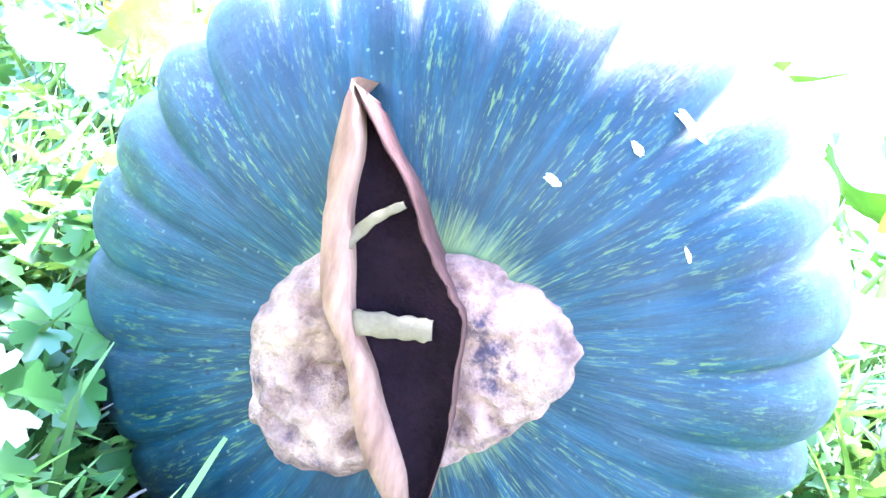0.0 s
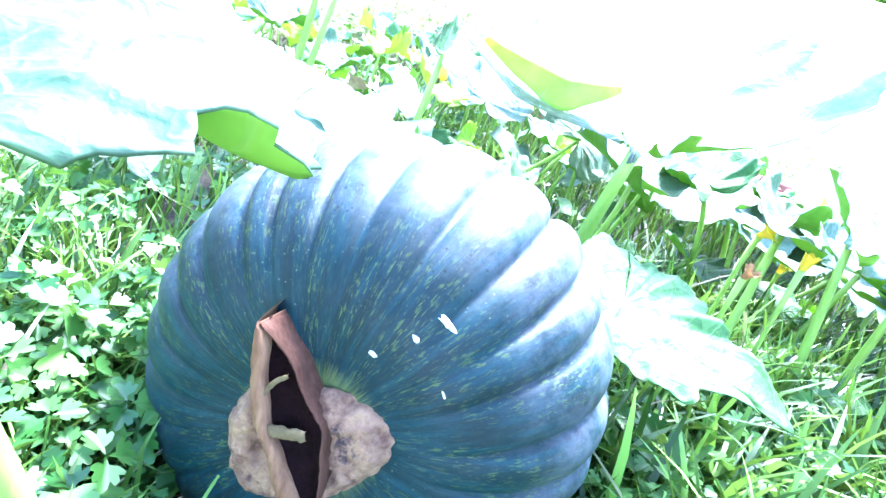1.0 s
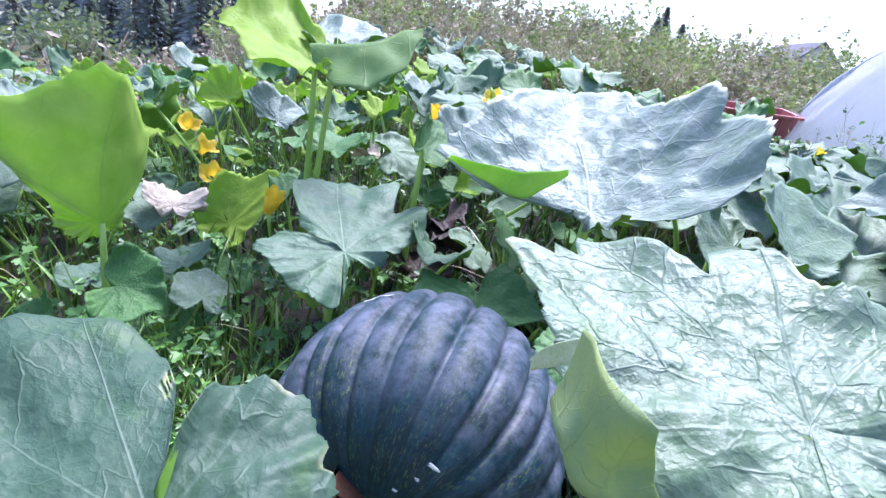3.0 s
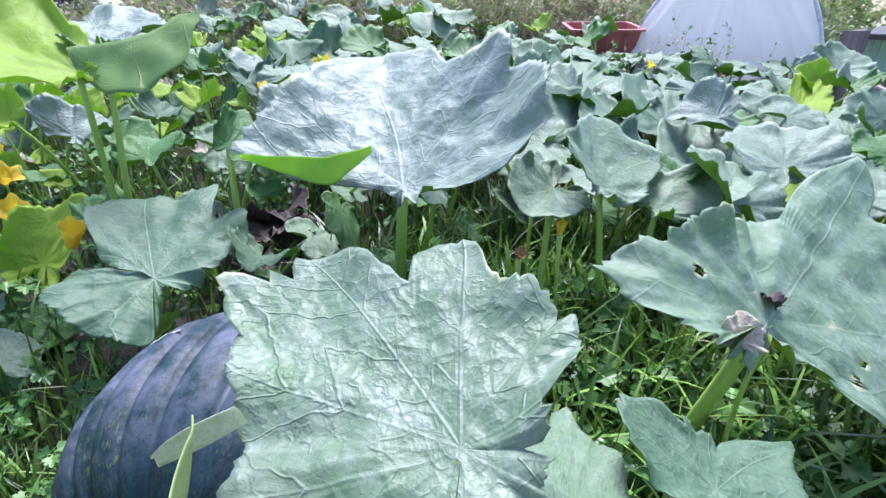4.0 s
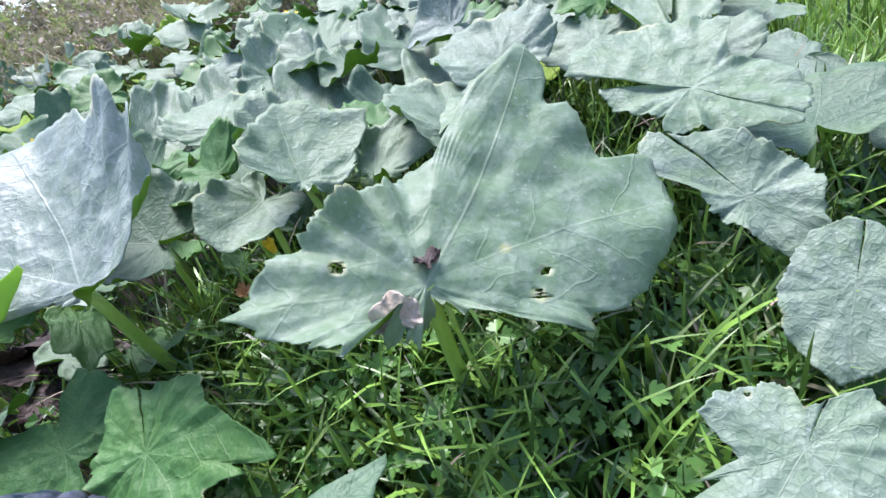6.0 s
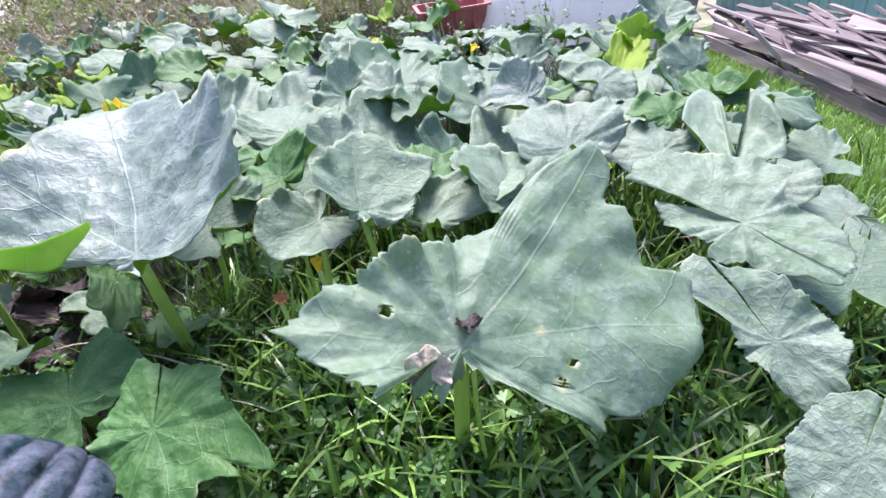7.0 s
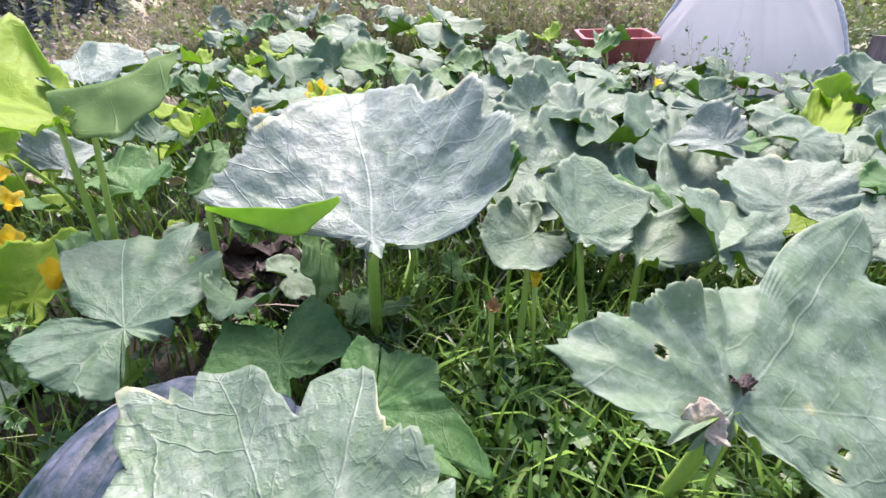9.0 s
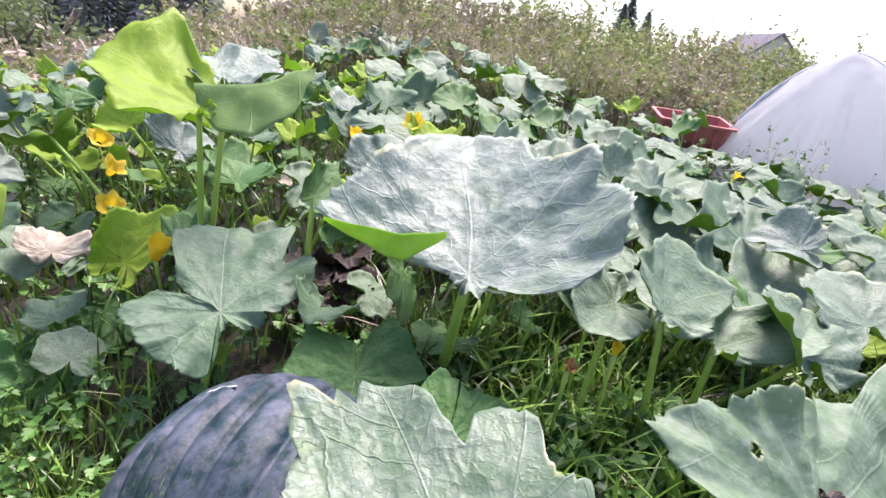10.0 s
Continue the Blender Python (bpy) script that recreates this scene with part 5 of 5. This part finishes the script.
def tub(name, at, turn, sx, sy, sz, material, label, category, ribs=True, tilt=(0, 0)):
    """An open plastic tub with sloping walls and a turned-over rim."""
    thing = new(name)
    thing.matrix_basis = pose(*at) @ pose(0, 0, 0, tilt[0], tilt[1], turn)
    tagged(thing, label, category)
    bm = bmesh.new()

    def loop(fx, fy, z, c=0.10):
        x, y = sx / 2 * fx, sy / 2 * fy
        k = c * min(sx, sy)
        return [bm.verts.new(v) for v in ((x, y - k, z), (x - 0.3 * k, y - 0.3 * k, z), (x - k, y, z), (-x + k, y, z), (-x + 0.3 * k, y - 0.3 * k, z), (-x, y - k, z), (-x, -y + k, z), (-x + 0.3 * k, -y + 0.3 * k, z), (-x + k, -y, z), (x - k, -y, z), (x - 0.3 * k, -y + 0.3 * k, z), (x, -y + k, z))]

    rings = [loop(0.84, 0.84, 0.0), loop(0.90, 0.90, sz * 0.5), loop(0.96, 0.96, sz * 0.93), loop(1.05, 1.07, sz * 0.93), loop(1.05, 1.07, sz), loop(0.94, 0.94, sz), loop(0.88, 0.88, sz * 0.5), loop(0.82, 0.82, 0.012)]
    for a, b in zip(rings, rings[1:]):
        for i in range(12):
            bm.faces.new((a[i], b[i], b[(i + 1) % 12], a[(i + 1) % 12]))
    bm.faces.new(rings[0])
    bm.faces.new(list(reversed(rings[-1])))
    bmesh.ops.recalc_face_normals(bm, faces=bm.faces[:])
    part("shell", bm, material, thing, smooth_shade=False)
    if ribs:
        for k in range(3):
            b = box_bm(0.012, 0.014, sz * 0.8, 0.003)
            bmesh.ops.translate(b, vec=(sx * (-0.25 + 0.25 * k), -sy * 0.475, sz * 0.46), verts=b.verts)
            part("rib", b, material, thing)
    return thing


tub("red_tub", (2.46, 2.52, 0.475), -24, 0.44, 0.40, 0.19, RED_PLASTIC, "dull red plastic tub with a broad rim on a black tub", "tub", tilt=(6, 0))
tub("black_tub", (2.43, 2.54, 0.17), -20, 0.54, 0.48, 0.31, BLACK_PLASTIC, "black plastic tub standing in the weeds under the red one", "tub", ribs=False)


def bag():
    bm = bmesh.new()
    bmesh.ops.create_icosphere(bm, subdivisions=4, radius=0.1)
    for v in bm.verts:
        v.co *= 1 + 0.35 * noise.noise(v.co * 18) + 0.15 * noise.noise(v.co * 45)
        v.co.z *= 0.9
    ob = part("plastic_bag", bm, BAG)
    ob.matrix_basis = pose(2.20, 2.36, 0.43, 0, 0, 20) @ Matrix.Diagonal((0.7, 0.7, 1.3, 1))
    tagged(ob, "crumpled grey plastic bag hanging beside the red tub", "bag")


bag()


HEM = plain("grey_hem", (0.38, 0.39, 0.45), (0.62, 0.63, 0.70), 0.9, 30.0, 0.6, 0.006)


def tunnel():
    """Fleece drawn over hoops: a low tunnel whose closed end faces the bed."""
    thing = new("fleece_tunnel")
    thing.matrix_basis = pose(2.80, 1.88, 0.160) @ pose(0, 0, 0, 0, 0, -53)
    tagged(thing, "white fleece cover stretched over hoops as a low tunnel", "tunnel")
    high, half = 0.99, 0.53

    def profile(i, n):
        s = 2 * i / n - 1
        h = high * (1 - abs(s) ** 1.35)
        return math.copysign(half * max(1 - (h / high) ** 2.6, 0) ** 0.7, s), h

    def fold(x, z, y):
        k = math.atan2(x, high * 1.05 - z)
        return 0.045 * noise.noise(Vector((k * 7, z * 0.9, y * 1.8))) + 0.022 * noise.noise(Vector((k * 19, z * 1.2, 5))) + 0.016 * noise.noise(Vector((x * 3, z * 3, y * 2.4))) - 0.085 * max(0.0, 1 - abs(x + 0.025) / 0.36) * (1 - min(y, 1.0))

    verts, faces = [], []
    n, front, m = 72, 26, 22
    for j in range(front + m + 1):
        for i in range(n + 1):
            x, z = profile(i, n)
            if j <= front:
                s = (j / front) ** 0.8
                x, z = x * s, z * s
                y = 0.26 * (z / high) ** 1.2 - 0.08 * math.sin(math.pi * min(1, s)) + fold(x, z, 0)
            else:
                v = (j - front) / m
                y = 0.26 * (z / high) ** 1.2 * (1 - v) + 2.3 * v
                sag = 1 - 0.05 * math.sin(math.pi * ((v * 2.6) % 1.0))
                x, z = x * sag + fold(x, z, y) * 0.6, z * sag + fold(z, x, y) * 0.6 + 0.06 * y
            verts.append((x, y, z - 0.01))
    for j in range(front + m):
        for i in range(n):
            a = j * (n + 1) + i
            faces.append((a, a + 1, a + n + 2, a + n + 1))
    part_mesh("fleece", mesh_of("fleece", verts, faces), FLEECE, thing)
    edge = [(x * 1.004, 0.26 * (z / high) ** 1.2 + 0.002, z - 0.006) for x, z in (profile(i, 40) for i in range(41))]
    part("hem", tube_bm(edge, [0.012 + 0.003 * math.sin(i * 1.7) for i in range(41)], 6), HEM, thing, "grey gathered hem along the front hoop")
    for y in (0.32, 1.20, 2.25):
        pts = [(x * 0.93, y, z * 0.93 + 0.055 * y) for x, z in (profile(i, 24) for i in range(25))]
        part("hoop", tube_bm(pts, [0.011] * 25, 6), PLANK, thing, "grey hoop under the fleece")


tunnel()


def plank(name, parent, size, m, material, seed=0, label=""):
    bm = bmesh.new()
    bmesh.ops.create_cube(bm, size=1)
    bmesh.ops.subdivide_edges(bm, edges=[e for e in bm.edges if abs((e.verts[0].co - e.verts[1].co).x) > 0.5], cuts=6)
    for v in bm.verts:
        v.co = Vector((v.co.x * size[0], v.co.y * size[1], v.co.z * size[2]))
        k = Vector((v.co.x * 3, v.co.y * 20, seed * 1.7))
        v.co.z += 0.35 * size[2] * noise.noise(k) + 0.5 * size[2] * noise.noise(Vector((v.co.x * 1.3, 0, seed)))
        v.co.y += 0.10 * size[1] * noise.noise(k + Vector((5, 5, 5)))
    ob = part(name, bm, material, parent, label, False)
    ob.matrix_basis = m
    return ob


def wood_pile():
    """Old boards heaped on one another, running down along the lawn."""
    a, d, side = Vector((3.98, 1.78, 0)), Vector((-0.50, -0.866, 0)), Vector((0.866, -0.50, 0))
    ang = math.degrees(math.atan2(d.y, d.x))
    r = random.Random(5)

    def lay(name, along, off, up, size, turn, roll, slope, material, seed, label):
        p = a + d * along + side * off
        m = pose(p.x, p.y, ground_z(p.x, p.y) + max(up, 0.012)) @ pose(0, 0, 0, 0, 0, ang + turn) @ pose(0, 0, 0, roll, slope, 0)
        tagged(plank(name, None, size, m, material, seed), label, "board", "boards of the wood heap")

    for k in range(190):
        layer = k // 24
        lay("old_board", r.uniform(0.0, 2.3), r.uniform(0.02, 0.85) * (1 - 0.05 * layer) + 0.03 * layer, 0.02 + 0.027 * layer + r.uniform(0, 0.02), (r.uniform(0.4, 1.5), r.uniform(0.015, 0.060), r.uniform(0.007, 0.016)), r.gauss(0, 10), r.gauss(0, 22), 7 + r.gauss(0, 5), PLANK_PALE if r.random() < 0.45 else PLANK, k, "weathered grey board lying in a heap of old timber")
    for k, (along, up, w) in enumerate(((0.75, 0.05, 0.060), (1.80, 0.05, 0.070), (0.85, 0.145, 0.050), (1.70, 0.145, 0.055))):
        lay("edge_board", along, -0.02, up, (1.30, w, 0.025), 0, 80, 7, PLANK_PALE if k % 2 == 0 else PLANK, 190 + k, "long pinkish-grey board on edge along the timber heap")
    lay("propped_board", 0.92, -0.06, 0.16, (0.42, 0.055, 0.022), 62, 0, 48, PLANK_PALE, 199, "short pale board leaning on the timber heap")
    for k, (along, off) in enumerate(((1.25, 0.45), (1.75, 0.5))):
        p = a + d * along + side * off
        bm = bmesh.new()
        bmesh.ops.create_icosphere(bm, subdivisions=3, radius=0.1)
        for v in bm.verts:
            v.co *= 1 + 0.5 * noise.noise(v.co * 14 + Vector((k, 0, 0)))
        ob = part("plastic_sheet", bm, BLACK_PLASTIC)
        ob.matrix_basis = pose(p.x, p.y, ground_z(p.x, p.y) + 0.33, 0, 0, 40) @ Matrix.Diagonal((1.1, 0.7, 0.38, 1))
        tagged(ob, "crumpled scrap of black plastic on the timber heap", "sheet")


wood_pile()


def fence():
    thing = new("fence")
    thing.matrix_basis = pose(3.90, 1.86, ground_z(3.9, 1.86))
    tagged(thing, "low grey weathered wooden fence with a stout post", "fence")
    plank("post", thing, (0.56, 0.10, 0.10), pose(0, 0, 0.20) @ pose(0, 0, 0, 0, 90, 0), PLANK, 31)
    plank("post", thing, (0.50, 0.08, 0.08), pose(-0.80, 0.45, 0.18) @ pose(0, 0, 0, 0, 90, 10), PLANK, 32)
    plank("rail", thing, (0.98, 0.16, 0.03), pose(-0.42, 0.20, 0.10) @ pose(0, 0, 0, 90, 0, -29), PLANK, 33)


fence()


def shed():
    """The painted side of a low shed, boards upright, under a dark roof edge."""
    a, b = Vector((6.15, 3.10)), Vector((4.55, 0.33))
    thing = new("shed")
    d = (b - a)
    ang = math.degrees(math.atan2(d.y, d.x))
    thing.matrix_basis = pose(a.x, a.y, -0.30) @ pose(0, 0, 0, 0, 0, ang)
    tagged(thing, "low shed clad in upright turquoise boards under a dark roof", "shed")
    n, high = 26, 0.86
    w = d.length / n
    for k in range(n):
        bm = box_bm(w * 0.95, 0.02, high, 0.004)
        bmesh.ops.translate(bm, vec=(w * (k + 0.5), 0.0, high / 2), verts=bm.verts)
        part("board", bm, TEAL, thing, smooth_shade=False)
    bm = box_bm(d.length, 1.6, high - 0.01, 0.003)
    bmesh.ops.translate(bm, vec=(d.length / 2, 0.82, high / 2), verts=bm.verts)
    part("wall", bm, TEAL, thing, smooth_shade=False)
    bm = box_bm(d.length + 0.3, 2.1, 0.05, 0.008)
    bmesh.ops.rotate(bm, cent=(0, 0, 0), matrix=Matrix.Rotation(radians(8), 3, "X"), verts=bm.verts)
    bmesh.ops.translate(bm, vec=(d.length / 2, 0.80, high + 0.13), verts=bm.verts)
    part("roof", bm, ROOF_DARK, thing, smooth_shade=False)


shed()


# ---- the weedy bank behind ----
def weeds(name, n, x0, x1, y0, y1, height, seed, leafy, label, leaf_mat, stalk_mat, grow=1.0):
    g = np.random.default_rng(seed)
    verts, faces, idx = [], [], []
    for _ in range(n):
        x, y = g.uniform(x0, x1), g.uniform(y0, y1)
        patch = noise.noise(Vector((x * 1.7 / grow, y * 1.7 / grow, 3.0)))
        if patch < -0.15 and g.random() < 0.6:
            continue
        brown = 2 if noise.noise(Vector((x * 1.3 / grow, y * 1.3 / grow, 9.0))) + g.normal(0, 0.18) > 0.12 else 0
        h = height * g.uniform(0.35, 1.1) * (1 + 0.9 * patch) * (1.4 if g.random() < 0.06 else 1)
        b = Vector((x, y, ground_z(x, y) - 0.02))
        t = b + Vector((g.normal(0, 0.18) * h, g.normal(0, 0.18) * h, h))
        k = len(verts)
        w = 0.0022 * grow
        verts += [b + Vector((w, 0, 0)), b - Vector((w, 0, 0)), t - Vector((w * 0.5, 0, 0)), t + Vector((w * 0.5, 0, 0))]
        faces.append((k, k + 1, k + 2, k + 3))
        idx.append(1)
        twigs = []
        for _ in range(int(g.integers(3, 6))):
            a, s = g.uniform(0, 6.283), g.uniform(0.15, 0.9)
            c = b.lerp(t, s)
            d = Vector((math.cos(a), math.sin(a), g.uniform(0.4, 1.4))) * h * 0.22 * (1.15 - 0.6 * s)
            q = Vector((-math.sin(a), math.cos(a), 0)) * w * 0.6
            k = len(verts)
            verts += [c + q, c - q, c + d]
            faces.append((k, k + 1, k + 2))
            idx.append(1)
            twigs.append((c, d))
        twigs.append((b.lerp(t, 0.7), (t - b) * 0.3))
        for _ in range(int(leafy * g.uniform(0.5, 1.5))):
            c, d = twigs[int(g.integers(len(twigs)))]
            c = c + d * g.uniform(0.15, 1.0) + Vector(g.normal(0, 0.009 * grow, 3))
            r = g.uniform(0.006, 0.022) * grow
            m = Euler((g.normal(0, 0.8), g.normal(0, 0.8), g.uniform(0, 6.3))).to_matrix()
            k = len(verts)
            verts += [c + m @ Vector(v) * r for v in ((0, -1, 0), (0.55, -0.2, 0.12), (0.38, 0.6, 0.05), (0, 1.2, -0.1), (-0.38, 0.6, 0.05), (-0.55, -0.2, 0.12))]
            faces += [(k, k + 1, k + 2, k + 3), (k, k + 3, k + 4, k + 5)]
            idx += [brown, brown]
    me = mesh_of(name, verts, faces)
    ob = part_mesh(name, me, [leaf_mat, stalk_mat, WEED_BROWN])
    me.polygons.foreach_set("material_index", idx)
    tagged(ob, label, "weeds", kind="stuff")


weeds("bank_weeds", 3400, -0.9, 5.2, 3.5, 5.8, 0.44, 11, 36, "tangled green and straw-coloured weeds on the bank", WEED_LEAF, WEED_STALK, 1.25)
blades("bank_straw", WEED_STALK, spread(8000, -1.2, 5.6, 3.5, 6.4, lambda x, y: noise.noise(Vector((x * 1.1, y * 1.1, 6.0))) > -0.12), 0.52, 0.0042, 15, "dry straw-coloured grass on the bank", 0.8)
weeds("bank_weeds_far", 3000, -1.6, 10.5, 5.4, 9.0, 0.74, 12, 32, "dry brambles and weeds along the top of the bank", WEED_LEAF, WEED_STALK, 1.8)
weeds("bank_weeds_west", 360, -1.7, 0.2, 6.0, 8.0, 0.62, 19, 26, "brown weeds at the low end of the bank", HEATH, WEED_STALK, 1.7)
weeds("weeds_by_tunnel", 170, 1.7, 2.75, 1.5, 2.6, 0.36, 13, 10, "small flowering weeds in front of the tunnel", HERB, WEED_STALK, 0.8)
weeds("weeds_left", 3400, -8.0, -0.9, 3.4, 9.0, 0.27, 14, 18, "rough brown and green weeds beyond the bed", WEED_LEAF, WEED_STALK, 2.0)
weeds("weeds_by_fence", 260, 3.1, 4.4, 2.0, 3.6, 0.42, 23, 18, "green weeds growing behind the low fence", BUSH, WEED_STALK, 1.8)


# ---- the distance ----
def house():
    thing = new("house")
    x, y = 26.6, 29.6
    thing.matrix_basis = pose(x, y, ground_z(x, y) - 0.2) @ pose(0, 0, 0, 0, 0, -98.7) @ Matrix.Diagonal((0.80, 0.80, 1, 1))
    tagged(thing, "distant grey rendered house with a dark slate roof", "house")
    top = 3.55 - (ground_z(x, y) - 0.2)
    part("wall", box_bm(5.4, 4.0, top, 0.02), STONE_WALL, thing, smooth_shade=False).matrix_basis = pose(0, 0, top / 2)
    bm = bmesh.new()
    v = [bm.verts.new(p) for p in ((-2.7, -2.0, top), (2.7, -2.0, top), (2.7, 2.0, top), (-2.7, 2.0, top), (-2.7, 0, top + 1.3), (2.7, 0, top + 1.3))]
    for f in ((0, 1, 5, 4), (2, 3, 4, 5), (0, 4, 3), (1, 2, 5), (3, 2, 1, 0)):
        bm.faces.new([v[i] for i in f])
    part("gable", bm, STONE_WALL, thing, smooth_shade=False)
    for s in (-1, 1):
        slab = box_bm(5.8, 2.6, 0.12, 0.01)
        bmesh.ops.rotate(slab, cent=(0, 0, 0), matrix=Matrix.Rotation(-s * math.atan2(1.3, 2.0), 3, "X"), verts=slab.verts)
        bmesh.ops.translate(slab, vec=(0, s * 1.08, top + 0.66), verts=slab.verts)
        part("roof_slope", slab, SLATE, thing, smooth_shade=False)
    for k in range(2):
        w = part("window", box_bm(0.06, 0.45, 0.5, 0.01), GLASS, thing, smooth_shade=False)
        w.matrix_basis = pose(2.71, -1.0 + 2.0 * k, top - 0.9)
    for k in range(3):
        w = part("window", box_bm(0.45, 0.06, 0.5, 0.01), GLASS, thing, smooth_shade=False)
        w.matrix_basis = pose(-1.8 + 1.8 * k, -2.01, top - 0.9)


house()


def conifer(at, height, seed):
    thing = new("conifer")
    thing.matrix_basis = pose(*at)
    tagged(thing, "tall conifer at the far edge of the field, crown colour paled for haze", "tree", "distant conifers")
    part("trunk", tube_bm([(0, 0, -0.5), (0, 0, height * 0.5), (0, 0, height)], [0.25, 0.15, 0.02], 6), BARK, thing)
    g = np.random.default_rng(seed)
    verts, faces = [], []
    for _ in range(1500):
        v = g.uniform(0.06, 1.0)
        reach = height * 0.24 * (1 - v) ** 0.8 * g.uniform(0.35, 1.1)
        a = g.uniform(0, 6.283)
        c = Vector((reach * math.cos(a), reach * math.sin(a), height * v - 0.2 * reach))
        d = Vector((math.cos(a), math.sin(a), -0.3)) * (0.22 + 0.25 * (1 - v))
        s = Vector((-math.sin(a), math.cos(a), g.normal(0, 0.4))) * 0.07
        k = len(verts)
        verts += [c - d * 0.8, c + s, c + d * 0.7, c - s + Vector((0, 0, 0.05))]
        faces.append((k, k + 1, k + 2, k + 3))
    part_mesh("crown", mesh_of("crown", verts, faces), CONIFER_HAZED, thing, smooth_shade=False)
    return thing


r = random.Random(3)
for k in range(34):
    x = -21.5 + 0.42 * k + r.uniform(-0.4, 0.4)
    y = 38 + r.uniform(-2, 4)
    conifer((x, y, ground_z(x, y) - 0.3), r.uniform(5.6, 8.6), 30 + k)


def bush(at, size, seed, material, label):
    thing = new("bush")
    thing.matrix_basis = pose(*at)
    tagged(thing, label, "bush")
    g = np.random.default_rng(seed)
    stems = bmesh.new()
    for k in range(6):
        a = k * 1.05
        t = tube_bm([(0, 0, -0.2), (0.2 * size * math.cos(a), 0.2 * size * math.sin(a), 0.4 * size), (0.45 * size * math.cos(a), 0.45 * size * math.sin(a), 0.8 * size)], [0.04 * size, 0.025 * size, 0.008 * size], 5)
        me = bpy.data.meshes.new("stem_piece")
        t.to_mesh(me)
        t.free()
        stems.from_mesh(me)
    part("stems", stems, BARK, thing)
    verts, faces = [], []
    lumps = [Vector((g.normal(0, 0.38), g.normal(0, 0.38), g.uniform(0.2, 0.85))) * size for _ in range(16)]
    for _ in range(1500):
        c = lumps[g.integers(16)] + Vector(g.normal(0, 0.13, 3)) * size
        m = Euler(tuple(g.uniform(0, 6.28, 3))).to_matrix()
        q = g.uniform(0.03, 0.07) * size
        k = len(verts)
        verts += [c + m @ Vector(v) * q for v in ((0, -1, 0), (0.5, 0, 0.1), (0, 1, 0), (-0.5, 0, 0.1))]
        faces.append((k, k + 1, k + 2, k + 3))
    part_mesh("crown", mesh_of("crown", verts, faces), material, thing, smooth_shade=False)


bush((-7.0, 15.9, ground_z(-7.0, 15.9)), 2.1, 5, BUSH, "grey-green bush standing in the far field")
bush((-7.3, 14.7, ground_z(-7.3, 14.7)), 1.7, 6, BUSH, "grey-green bush standing in the far field")
bush((-4.2, 15.9, ground_z(-4.2, 15.9)), 0.7, 40, HEATH, "reddish-brown autumn scrub at the edge of the field")
bush((-3.2, 15.1, ground_z(-3.2, 15.1)), 0.8, 41, HEATH, "reddish-brown autumn scrub at the edge of the field")
bush((-2.5, 14.2, ground_z(-2.5, 14.2)), 0.8, 42, HEATH, "reddish-brown autumn scrub at the edge of the field")
bush((-8.4, 13.2, ground_z(-8.4, 13.2)), 1.9, 7, BUSH, "grey-green bush standing in the far field")
bush((-5.6, 17.5, ground_z(-5.6, 17.5)), 0.6, 43, HEATH, "reddish-brown autumn scrub at the edge of the field")
bush((-1.7, 13.3, ground_z(-1.7, 13.3)), 0.8, 44, HEATH, "reddish-brown autumn scrub at the edge of the field")
bush((-1.0, 12.4, ground_z(-1.0, 12.4)), 0.8, 45, HEATH, "reddish-brown autumn scrub at the edge of the field")
for k, (x, y, h) in enumerate(((4.9, 3.1, 0.62), (5.3, 3.6, 0.66), (6.1, 4.1, 0.80), (7.0, 4.3, 0.85))):
    bush((x, y, ground_z(x, y)), h, 70 + k, WEED_LEAF if k % 2 else BUSH, "tangled green scrub beyond the fence")
bush((29.0, 26.5, 1.4), 2.3, 61, BUSH, "dark bush beside the distant house")
bush((30.3, 26.5, 1.5), 1.8, 62, BUSH, "dark bush beside the distant house")
conifer((17.6, 30.8, ground_z(17.6, 30.8) - 0.2), 5.2 + 0.2 - ground_z(17.6, 30.8), 80)
conifer((18.4, 31.4, ground_z(18.4, 31.4) - 0.2), 5.9 + 0.2 - ground_z(18.4, 31.4), 81)
conifer((19.2, 30.6, ground_z(19.2, 30.6) - 0.2), 5.0 + 0.2 - ground_z(19.2, 30.6), 82)
weeds("field_scrub", 1500, -14.0, -2.0, 7.0, 22.0, 0.55, 16, 9, "tan and brown rough grass across the far field", HEATH, WEED_STALK, 4.0)
